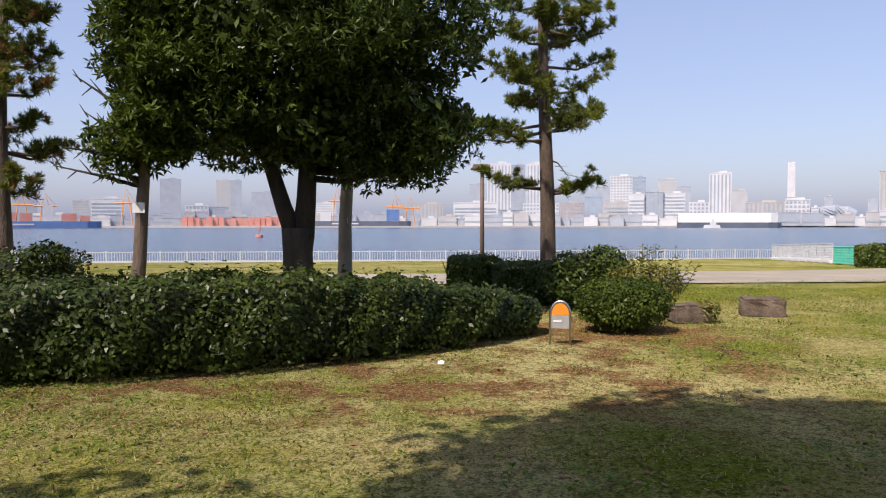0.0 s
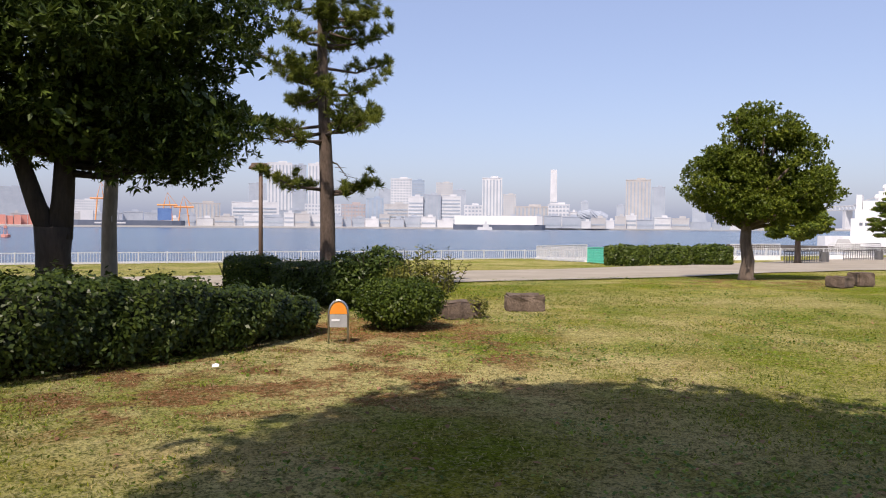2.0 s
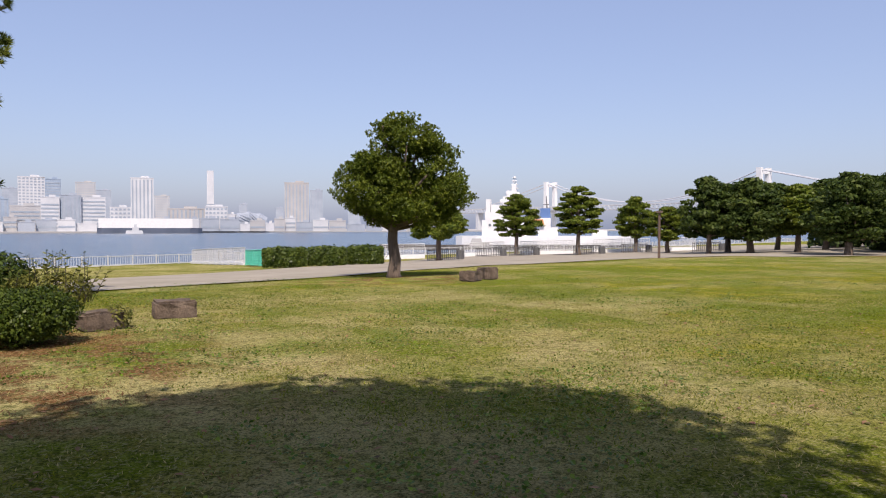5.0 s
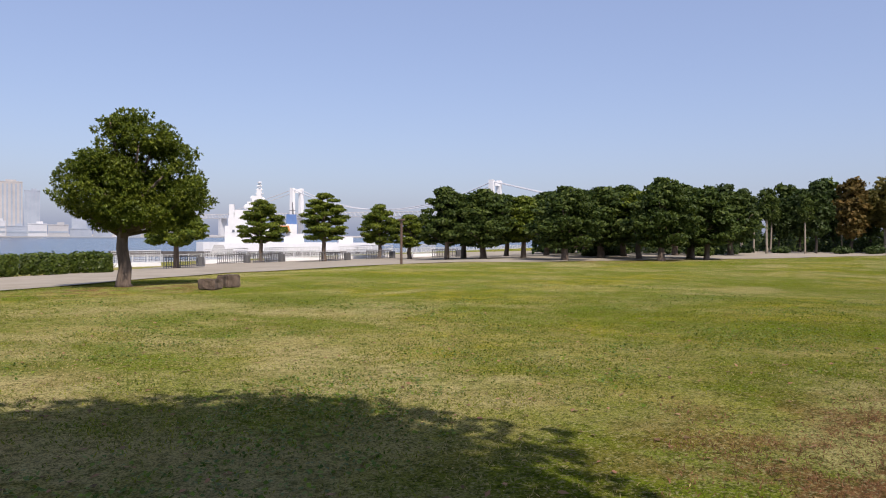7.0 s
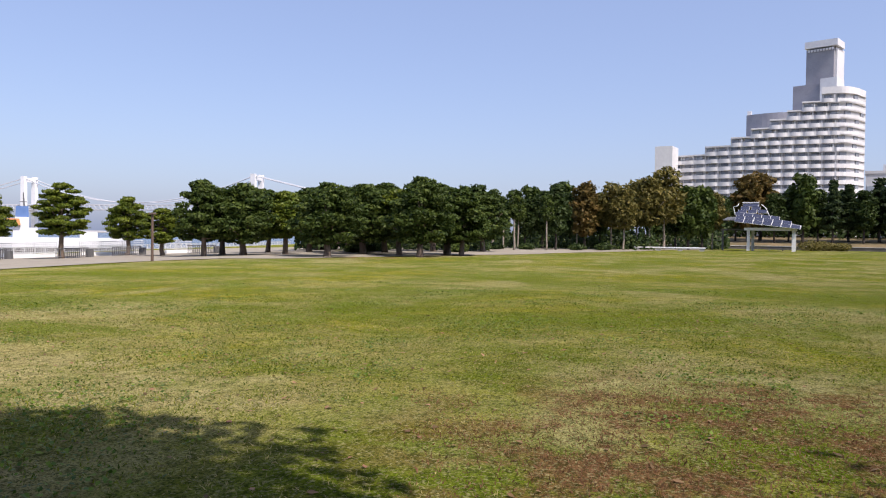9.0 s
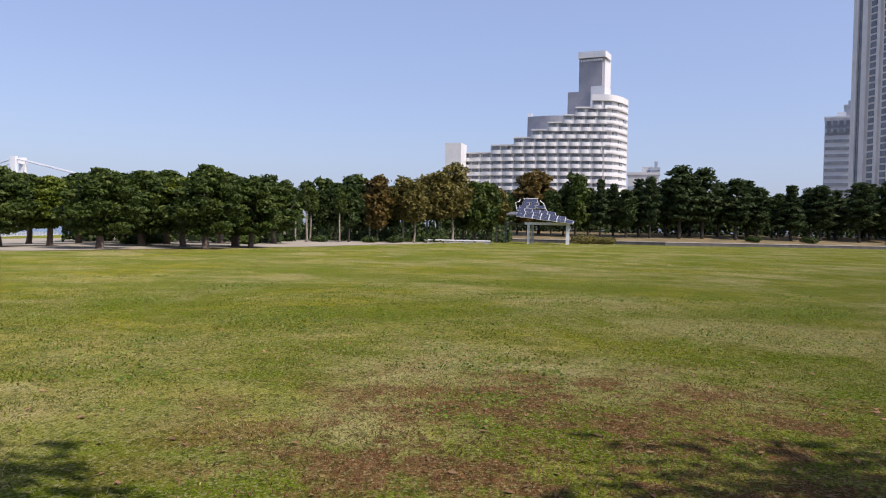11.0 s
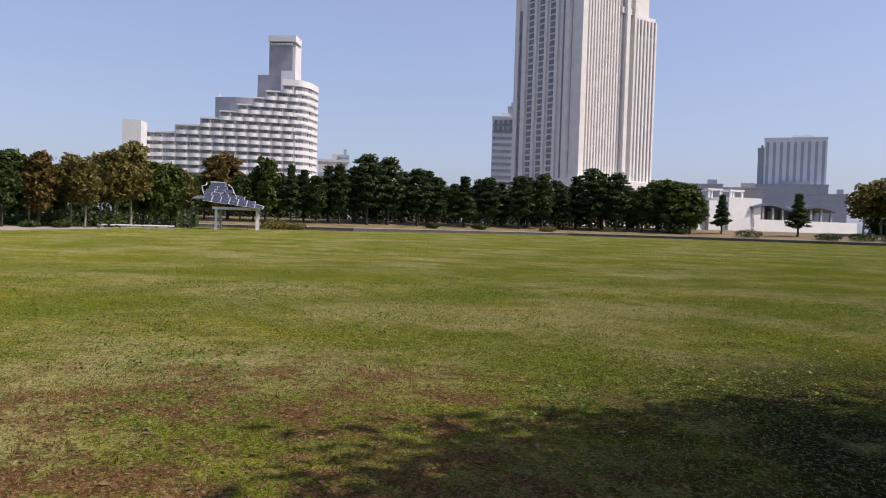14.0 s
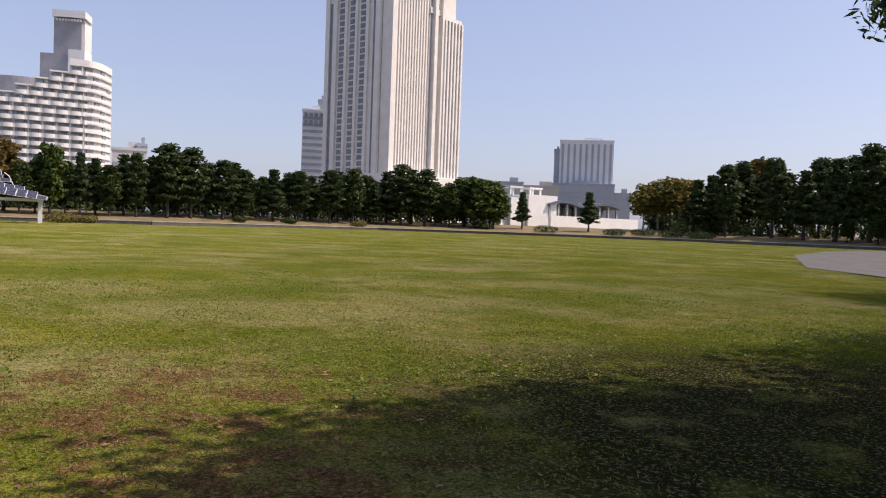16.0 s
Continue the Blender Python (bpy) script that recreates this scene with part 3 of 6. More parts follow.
boulder("stone_block", 3.75, 11.55, (0.62, 0.42, 0.30), 8, 3, "rough brown stone block beside the bush")
boulder("stone_block", 5.2, 12.35, (0.66, 0.5, 0.31), -14, 5, "rough brown stone seat block on the lawn")
boulder("stone_block", 15.3, 15.7, (0.55, 0.5, 0.29), 20, 7, "low brown stone block near the clipped tree")
boulder("stone_block", 16.2, 15.9, (0.5, 0.5, 0.36), -10, 8, "dark brown stone block near the clipped tree")

sign = thing("park_sign", 1.46, 9.42, 0, "small arched steel sign with orange top plate", "sign", -12)
sign.scale = (0.87, 1, 1.2)
arc = [(0.14 * math.cos(a), 0, 0.30 + 0.14 * math.sin(a)) for a in np.linspace(0, math.pi, 17)]
part("hoop", Solid().tube([(0.14, 0, -0.05)] + arc + [(-0.14, 0, -0.05)], [0.016] * 19, 8), STEEL, sign, "bent steel tube", smooth=True)
half = [(0.125 * math.cos(a), 0.30 + 0.125 * math.sin(a)) for a in np.linspace(0, math.pi, 17)]


def plate(outline, thick):
    s = Solid()
    n = len(outline)
    s.v = [(x, -thick / 2, z) for x, z in outline] + [(x, thick / 2, z) for x, z in outline]
    s.f = [tuple(range(n)), tuple(range(2 * n - 1, n - 1, -1))] + [(i, n + i, n + (i + 1) % n, (i + 1) % n) for i in range(n)]
    return s


part("top_plate", plate(half, 0.012), ORANGE, sign, "orange half-round plate")
part("lower_plate", plate([(-0.125, 0.16), (0.125, 0.16), (0.125, 0.296), (-0.125, 0.296)], 0.012), GREY_PLATE, sign, "grey metal plate")
part("text_bar", Solid().box((-0.04, -0.009, 0.235), (0.12, 0.004, 0.022)), PAPER, sign)

lamp = thing("park_lamp", *far(2.95, 20), land(*far(2.95, 20)), "brown park lamp post with a flat square head", "lamp")
part("pole", Solid().tube([(0, 0, -0.1), (0, 0, 1.5), (0, 0, 3.0)], [0.06, 0.055, 0.05], 10), BROWN_POST, lamp, smooth=True)
part("head", Solid().box((-0.04, 0, 3.03), (0.52, 0.34, 0.05)).box((-0.04, 0, 3.1), (0.46, 0.3, 0.1), 0, 0.85), BROWN_POST, lamp, bevel=0.012)
part("diffuser", Solid().box((-0.04, 0, 2.99), (0.4, 0.26, 0.03)), PAPER, lamp)
lamp2 = thing("park_lamp", 35.06, 22.06, land(35.06, 22.06), "dark slender park lamp post at the path's edge", "lamp")
part("pole", Solid().tube([(0, 0, -0.1), (0, 0, 2.3), (0, 0, 2.4)], [0.075, 0.065, 0.06], 8), BROWN_POST, lamp2)
part("head", Solid().box((0, 0, 2.44), (0.28, 0.28, 0.08), 0, 0.8), BROWN_POST, lamp2)

scrap = Solid()
scrap.v = [(-0.06, -0.03, 0.01), (0.05, -0.04, 0.02), (0.06, 0.03, 0.05), (-0.01, 0.05, 0.03), (-0.06, 0.03, 0.045), (0.0, 0.0, 0.075)]
scrap.f = [(0, 1, 5), (1, 2, 5), (2, 3, 5), (3, 4, 5), (4, 0, 5)]
tagged(part("crumpled_paper", scrap, PAPER), "crumpled scrap of white paper on the grass", "litter").matrix_basis = pose(-0.02, 8.05, 0.0) @ Matrix.Scale(0.6, 4)

# ---- near trees ----


def hero_clumps(cx, cy, base, top, radius, count, seed, flat=0.55):
    rng = np.random.default_rng(seed)
    out = []
    for x, y, z, a, b, c in dome_clumps(rng, base, top, radius, count, "dome", flat, 0.3):
        out.append((x + cx, y + cy, z, a, b, c))
    return out


def forked_tree():
    x, y = far(-10.75, 12.6)
    ob = thing("evergreen_tree", x, y, land(x, y), "broad evergreen tree with forked dark trunk", "tree")
    rng = np.random.default_rng(41)
    cl = pads([(0.45, 0, 4.8, 2.75, 2.7, 1.9), (1.7, 0, 3.0, 1.0, 1.5, 0.85), (-0.75, 0, 3.1, 1.15, 1.5, 0.75), (0.7, 0.4, 3.0, 1.4, 1.6, 0.65), (1.75, -0.2, 2.4, 0.6, 0.8, 0.3), (-1.45, 0, 4.5, 0.8, 1.2, 1.0)], rng, 0.55, 0.5)
    s = Solid()
    s.tube([(0, 0, -0.05), (0, 0, 0.35), (-0.02, 0, 1.0), (-0.01, 0, 1.42)], [0.33, 0.26, 0.24, 0.27], 12)
    s.tube([(-0.05, 0, 1.25), (-0.24, 0, 1.75), (-0.45, 0.05, 2.4), (-0.9, 0.1, 3.4)], [0.17, 0.14, 0.12, 0.06], 10)
    s.tube([(0.06, 0, 1.25), (0.12, 0, 1.8), (0.16, 0, 2.5), (0.3, 0, 3.9), (0.3, 0, 5.6)], [0.2, 0.165, 0.15, 0.11, 0.03], 10)
    limbs(s, cl[::5], (0.16, 0, 2.2), 0.11, rng, 1)
    part("trunk", s, BARK_DARK, ob, smooth=True)
    part("crown", rosettes("crown", cl, 112000, LEAF_DARK, rng, 0.125, 0.04), LEAF_DARK, ob)
    p, d = cloud([(0.4, 0, 4.7, 2.4, 2.2, 1.5), (0.6, 0, 3.2, 2.1, 1.4, 0.7)], 14000, rng, 0.9)
    part("inner_foliage", leaf_mesh("inner_foliage", p, d, LEAF_DARK, 0.17, 0.08, rng=rng), LEAF_DARK, ob)


forked_tree()
x, y = far(-22.2, 12.2)
tree("evergreen_tree", x, y, "leaning evergreen tree with a paper tag", 1.9, 0.105, pads([(0.3, 0, 3.9, 0.6, 0.9, 1.35), (0.5, 0, 2.95, 0.5, 0.5, 0.45), (0.05, 0, 2.6, 0.35, 0.35, 0.4)], np.random.default_rng(44), 0.4, 0.55), 26000, LEAF_BOX, BARK, 45, (0.13, 0.042), lean=(0.35, 0), every=6, flare=1.25, whorls=True)
dead = thing("dead_branch", x, y, 0.0, "bare dead branches low on the leaning tree", "branch")
for k, (z, reach, rise, back) in enumerate(((2.15, 1.35, 0.22, 0.1), (2.5, 1.0, 0.1, -0.2), (2.75, 0.95, 0.45, 0.2), (3.2, 0.95, 0.5, 0.0))):
    s = Solid().tube([(0.1, 0, z - 0.1), (0.1 - reach * 0.5, back, z + rise * 0.35), (0.1 - reach, back * 1.6, z + rise)], [0.034, 0.022, 0.008], 5)
    for j in range(4):
        q = Vector((0.1 - reach * (0.4 + 0.16 * j), back, z + rise * (0.3 + 0.16 * j)))
        s.tube([q, q + Vector((-0.16, 0.05 * (j - 1.5), 0.2 if j % 2 else -0.12))], [0.013, 0.005], 4)
    part("bough", s, BARK_DARK, dead)
tag1 = Solid().box((0, 0, 0), (0.17, 0.012, 0.15), 10)
tagged(part("paper_tag", tag1, PAPER), "white paper tag tied round the tree trunk", "tag").location = (x + 0.15, y - 0.16, 1.73)
x, y = far(-7.35, 15.5)
tree("tall_tree", x, y, "slim grey-brown tree trunk behind the evergreen", 3.0, 0.145, hero_clumps(0, 0, 2.7, 6.5, 1.6, 24, 46), 9000, LEAF_DARK, BARK_PALE, 47, (0.1, 0.035), lean=(0.25, 0), flare=1.2)
tagged(part("paper_tag", Solid().box((0, 0, 0), (0.11, 0.012, 0.11)), PAPER), "small white paper tag on the slim trunk", "tag").location = (x + 0.02, y - 0.17, 1.55)


def pine(name, turn, d, height, label, seed, base, spread, lean=(0.0, 0.0), r=0.2, whorl=0.36, dry=0.0, bare=(), low=None):
    """A pine: trunk, whorls of branches and tufts of needles."""
    rng = np.random.default_rng(seed)
    x, y = far(turn, d)
    ob = thing(name, x, y, land(x, y) - 0.03, label, "pine tree")
    s = Solid()

    def axis(z):
        w = z / height
        return Vector((lean[0] * w + 0.05 * math.sin(w * 7 + seed), lean[1] * w + 0.05 * math.cos(w * 5 + seed), z))

    zs = np.linspace(0, height, 14)
    s.tube([axis(z) for z in zs], [r * (1.25 if i == 0 else 1) * (1 - 0.9 * (z / height) ** 1.2) + 0.012 for i, z in enumerate(zs)], 10)
    pts, ways, z = [], [], (low or base)
    while z < height - 0.2:
        w = max(0, z - base) / (height - base)
        for k in range(rng.integers(4, 6)):
            a = rng.uniform(0, 6.283)
            reach = spread * (1.0 - 0.72 * w) * rng.uniform(0.55, 1.1)
            if z < base:
                a, reach = (3.2, 0.1, 2.8, -0.4, 3.6)[k], (1.35, 1.05, 1.0, 0.9, 1.1)[k]
            s0 = axis(z + rng.normal() * 0.08)
            way = Vector((math.cos(a), math.sin(a), 0))
            e = s0 + way * reach + Vector((0, 0, reach * rng.uniform(-0.05, 0.35)))
            m = s0.lerp(e, 0.5) + Vector((rng.normal() * 0.08, rng.normal() * 0.08, -0.1 * reach))
            s.tube([s0, m, e], [0.035 * (1 - 0.6 * w) + 0.008, 0.022 * (1 - 0.5 * w) + 0.006, 0.006], 5)
            for j in range(5):
                q = (0.4 + 0.6 * j / 4)
                b = m.lerp(e, (q - 0.5) * 2) if q > 0.5 else s0.lerp(m, q * 2)
                side = Vector((-way.y, way.x, 0)) * rng.uniform(-1, 1) * 0.55 * reach * (1.2 - q) + way * 0.15 * reach * rng.random()
                t = b + side + Vector((0, 0, rng.uniform(-0.05, 0.3)))
                s.tube([b, t], [0.009, 0.004], 3)
                for g in range(6):
                    c = b.lerp(t, 0.15 + 0.17 * g) + Vector(rng.normal(size=3) * 0.05)
                    nn = 38
                    dirs = rng.normal(size=(nn, 3)) * 0.75 + np.array(way) * 0.5 + np.array((0, 0, 0.6))
                    dirs /= np.linalg.norm(dirs, axis=1)[:, None]
                    pts.append(np.array(c) + dirs * 0.07)
                    ways.append(dirs)
        z = base if z < base else z + whorl * rng.uniform(0.75, 1.25)
    for z0, a, reach, rise in bare:
        s0 = axis(z0)
        way = Vector((math.cos(radians(a)), math.sin(radians(a)), 0))
        e = s0 + way * reach + Vector((0, 0, rise))
        m = s0.lerp(e, 0.5) + Vector((0, 0, 0.12))
        s.tube([s0, m, e], [0.028, 0.018, 0.006], 5)
        for j in range(3):
            b = s0.lerp(e, 0.4 + 0.2 * j)
            s.tube([b, b + way * 0.25 + Vector((rng.normal() * 0.1, rng.normal() * 0.1, rng.uniform(-0.2, 0.25)))], [0.01, 0.003], 3)
    part("trunk", s, BARK_PINE, ob, smooth=True)
    p, w = np.concatenate(pts), np.concatenate(ways)
    old = np.repeat(rng.random(len(pts)) < dry, 38)
    part("needles", leaf_mesh("needles", p[~old], w[~old] * 0.0, LEAF_PINE, 0.16, 0.017, rng=rng, along=w[~old]), LEAF_PINE, ob, "tufts of green needles")
    if dry:
        part("dry_needles", leaf_mesh("dry_needles", p[old], w[old] * 0.0, LEAF_DRY, 0.14, 0.014, rng=rng, along=w[old]), LEAF_DRY, ob, "browned dry needles")
    return ob


pine("pine_tree", 7.75, 17, 10.0, "tall straight pine with scaly brown trunk", 51, 3.5, 1.8, (-0.1, 0), 0.17, low=2.2, bare=((3.25, 180, 1.0, 0.05), (2.95, 0, 0.5, -0.4)))
pine("pine_tree", -30.1, 16, 8.5, "pine with green and browned needles by the hedge", 52, 2.2, 1.3, (0.15, 0), 0.15, whorl=0.5, dry=0.2)

# ---- clipped trees on the lawn and the promenade ----
DOME_LABEL = "clipped evergreen tree with layered dome crown"


def dome_tree(x, y, h, radius, seed, leaves, size, label, base=None, leaf=None, count=46, trunk=0.17, flat=0.36, group="trees along the promenade", z0=None):
    rng = np.random.default_rng(seed)
    base = 0.26 * h if base is None else base
    cl = dome_clumps(rng, base, h, radius, count, "dome", flat, 0.3)
    return tree("dome_tree", x, y, label, base + 0.1, trunk, cl, leaves, leaf or LEAF_DOME, BARK, seed, size, group, deep=0.4, every=2, z0=z0)


LONE = pads([(0.32, 0, 4.4, 1.0, 1.2, 0.65), (1.15, 0, 3.95, 0.7, 1.0, 0.33), (-0.68, 0, 2.75, 1.15, 1.6, 0.85), (-0.45, 0, 3.45, 1.05, 1.4, 0.5), (1.4, 0, 2.7, 0.85, 1.4, 1.0), (0.3, 0, 2.15, 1.4, 1.6, 0.55), (0.1, 0.3, 3.0, 1.0, 1.3, 0.7)], np.random.default_rng(61), 0.36, 0.42)
lone = tree("dome_tree", 14.65, 18.45, "rounded clipped evergreen tree alone on the lawn", 1.15, 0.19, LONE, 126000, LEAF_DOME, BARK, 61, (0.08, 0.042), "trees along the promenade", every=12, deep=0.45, ragged=0.1, top=4.4, turn=-38.4, flare=1.45, whorls=True)
dome_tree(31.9, 36.0, 3.5, 2.1, 62, 12000, (0.2, 0.1), "low spreading clipped tree by the path", 1.3, count=24)
P1 = dome_tree(46.9, 43.2, 5.1, 2.2, 63, 15000, (0.2, 0.1), DOME_LABEL, 1.5, flat=0.27, count=38)
P2 = dome_tree(46.5, 36.4, 5.25, 2.1, 64, 15000, (0.2, 0.1), DOME_LABEL, 1.5, flat=0.24, count=36)
P3 = dome_tree(54.5, 36.7, 4.7, 1.9, 65, 13000, (0.2, 0.1), DOME_LABEL, 1.2, flat=0.34, count=40)
P4 = dome_tree(45.2, 24.9, 5.0, 2.1, 66, 7000, (0.3, 0.15), "dark dense clipped tree at the lawn's edge", 0.95, LEAF_WOOD2, group="clipped trees beyond the lawn")
P5 = dome_tree(*far(76.9, 50.5), 5.3, 2.6, 67, 10000, (0.28, 0.14), "broad layered evergreen tree at the lawn's edge", 0.85, LEAF_WOOD2, 60, 0.22, 0.34, "clipped trees beyond the lawn")
rng1 = np.random.default_rng(70)


def again(proto, x, y, z, scale, turn, wide=1.0):
    return copy_thing(proto, Matrix.Translation((x, y, z - 0.03)) @ Matrix.Rotation(radians(turn), 4, "Z") @ Matrix.Diagonal((scale * wide * rng1.uniform(0.92, 1.1), scale * wide * rng1.uniform(0.92, 1.1), scale, 1)))


for turn, d, proto, k in [(58.3, 60, P3, 0.75), (62.4, 56, P4, 0.95), (63.9, 52, P5, 0.9), (65.6, 62, P4, 1.0), (66.9, 53, P3, 0.92), (68.6, 60, P4, 1.0), (70.0, 48.5, P5, 0.88), (71.4, 62, P4, 1.05), (72.6, 55, P5, 0.95), (74.2, 60, P4, 1.1), (75.3, 54, P3, 1.0), (78.9, 57, P5, 0.95), (80.0, 55, P4, 0.95), (77.8, 66, P4, 1.2), (73.4, 70, P5, 1.1), (69.2, 72, P5, 1.1), (81.5, 70, P4, 1.1)]:
    x, y = far(turn, d)
    again(proto, x, y, land(x, y), k, rng1.uniform(0, 360), 1.22)

# ---- the far side: low wall, bank and woods ----
EDGE_TURN = [88, 94, 100, 110, 118, 126, 135, 142, 148, 155, 161, 172, 200]
EDGE_FAR = [112, 116, 121, 123, 138, 158, 165, 163, 160, 150, 143, 125, 95]


def edge(turn):
    return float(np.interp(turn, EDGE_TURN, EDGE_FAR))


def bank(turn, d):
    """Height of the bank behind the low wall."""
    return 0.35 + 1.75 * min(1, max(0, d - edge(turn)) / 26) ** 0.8


turns = np.arange(93, 200.1, 0.5)
BANK_SOIL = material("bank_dry_grass", (0.10, 0.085, 0.035), (0.24, 0.17, 0.085), 0.25, 0.95, 0.5, world_space=True)
bv, bf = [], []
offsets = (0.3, 3, 8, 14, 20, 27, 60, 160, 600)
for t in turns:
    for o in offsets:
        x, y = far(t, edge(t) + o)
        bv.append((x, y, bank(t, edge(t) + o) + 0.1 * noise.noise(Vector((x * 0.1, y * 0.1, 2)))))
no = len(offsets)
for i in range(len(turns) - 1):
    for j in range(no - 1):
        k = i * no + j
        bf.append((k, k + no, k + no + 1, k + 1))
bank_me = bpy.data.meshes.new("bank")
bank_me.from_pydata(bv, [], bf)
bank_me.materials.append(BANK_SOIL)
tagged(new("bank", bank_me), "brown dry grass bank behind the lawn", "bank", kind="structure")
WALL_DARK = material("dark_stone_wall", (0.06, 0.055, 0.05), (0.13, 0.12, 0.11), 0.8, 0.9, 0.5, world_space=True)
lw, lc = Solid(), Solid()
for a, b in zip(turns[::2], turns[2::2]):
    (x0, y0), (x1, y1) = far(a, edge(a)), far(b, edge(b))
    ang, lng = math.degrees(math.atan2(y1 - y0, x1 - x0)), math.dist((x0, y0), (x1, y1))
    lw.box(((x0 + x1) / 2, (y0 + y1) / 2, 0.15), (lng, 0.6, 0.6), ang)
    lc.box(((x0 + x1) / 2, (y0 + y1) / 2, 0.49), (lng, 0.75, 0.08), ang)
low_wall = part("low_wall", lw, WALL_DARK)
tagged(low_wall, "long low dark stone retaining wall", "wall", kind="structure")
part("coping", lc, CONCRETE, low_wall, "pale concrete coping")


def wood_tree(kind, seed, leaf, label, h, radius, leaves, bark=BARK_DARK, base=0.17, trunk=0.16, size=(0.5, 0.26), shape="egg", flat=0.7, count=34):
    rng = np.random.default_rng(seed)
    cl = dome_clumps(rng, base * h, h, radius, count, shape, flat, 0.36)
    x, y = far(100 + seed, 400)
    return tree(kind, x, y, label, base * h + 0.2, trunk, cl, leaves, leaf, bark, seed, size, "woodland beyond the lawn", every=2, deep=0.5, ragged=0.35, z0=0.0, flare=1.2)


W = [wood_tree("broadleaf_tree", 1, LEAF_WOOD, "dark broadleaf woodland tree", 9, 2.6, 3000, base=0.22, size=(0.5, 0.27)),
     wood_tree("broadleaf_tree", 2, LEAF_WOOD2, "green broadleaf woodland tree", 8, 2.6, 2500, size=(0.58, 0.32)),
     wood_tree("bare_stem_tree", 3, LEAF_WOOD2, "tall woodland tree with pale bare stems", 8.5, 1.9, 2800, BARK_PALE, 0.5, 0.14, (0.36, 0.2)),
     wood_tree("autumn_tree", 4, LEAF_RUST, "woodland tree turning rusty brown", 7.5, 2.3, 3000, size=(0.5, 0.26)),
     wood_tree("olive_tree", 5, LEAF_OLIVE, "thin olive-yellow woodland tree", 7.5, 2.3, 2600, BARK_PALE, 0.3, 0.1, (0.42, 0.22)),
     wood_tree("conifer", 6, LEAF_BANK, "dark pine on the bank", 10, 2.0, 3200, base=0.19, shape="cone", flat=0.45, size=(0.58, 0.24), count=44),
     wood_tree("conifer", 7, LEAF_BANK, "dark irregular pine on the bank", 10.5, 2.4, 3200, base=0.22, shape="egg", flat=0.45, size=(0.58, 0.24), count=40)]
W_H = [max(v[2] for v in t.children[1].bound_box) * 0.97 for t in W]
placed = [False] * len(W)


def plant(which, turn, d, top, wide=1.0, z=None):
    """A woodland tree whose top stands at the height that its rise (tan) over the eye gives."""
    x, y = far(turn, d)
    z = (bank(turn, d) if d > edge(turn) and turn > 93 else land(x, y)) if z is None else z
    k = (1.5 + top * d - z) / W_H[which]
    m = Matrix.Translation((x, y, z - 0.05)) @ Matrix.Rotation(rng1.uniform(0, 6.28), 4, "Z") @ Matrix.Diagonal((k * wide, k * wide, k, 1))
    if placed[which]:
        return copy_thing(W[which], m)
    placed[which] = True
    W[which].matrix_basis = m
    return W[which]


# the mixed wood beyond the promenade trees
for turn, d, top, which, wide in [(81.0, 82, 0.056, 0, 1), (82.2, 88, 0.052, 2, 1), (83.0, 84, 0.058, 2, 1), (83.8, 80, 0.068, 2, 1.0), (84.6, 92, 0.056, 0, 1), (85.9, 92, 0.068, 0, 1.1), (86.9, 86, 0.078, 0, 0.95), (87.9, 95, 0.066, 0, 1), (89.0, 90, 0.060, 3, 1), (90.1, 95, 0.066, 0, 1), (90.9, 92, 0.058, 4, 1.1), (91.8, 90, 0.050, 4, 1), (92.7, 100, 0.058, 4, 1.1), (93.6, 96, 0.060, 4, 1), (94.6, 100, 0.070, 4, 1.0), (95.4, 105, 0.060, 0, 1), (96.3, 104, 0.054, 1, 1), (97.2, 108, 0.050, 1, 1), (97.9, 110, 0.045, 4, 0.9), (84.1, 88, 0.058, 2, 0.9), (86.2, 84, 0.062, 2, 0.8), (88.4, 92, 0.058, 2, 0.8), (87.2, 105, 0.055, 1, 1.1), (85.0, 105, 0.050, 1, 1.1), (82.6, 108, 0.048, 0, 1.2), (91.5, 112, 0.05, 0, 1.2), (94.2, 116, 0.05, 1, 1.1), (80.2, 95, 0.05, 1, 1.1)]:
    plant(which, turn, d, top * 1.05, wide)
# behind the pavilion
for turn, d, top, which, wide in [(98.6, 126, 0.058, 0, 1.1), (99.4, 130, 0.062, 0, 1.1), (100.2, 128, 0.064, 3, 1.1), (101.0, 133, 0.066, 3, 1.1), (101.9, 128, 0.062, 0, 1.1), (102.8, 132, 0.058, 0, 1.1), (103.7, 129, 0.062, 1, 1), (104.6, 133, 0.066, 0, 1), (105.5, 130, 0.062, 5, 1.1), (106.4, 134, 0.060, 5, 1.2), (107.3, 130, 0.064, 0, 1.1), (108.2, 134, 0.066, 5, 1.3), (109.0, 131, 0.064, 6, 1)]:
    plant(which, turn, d, top * 1.06, wide)
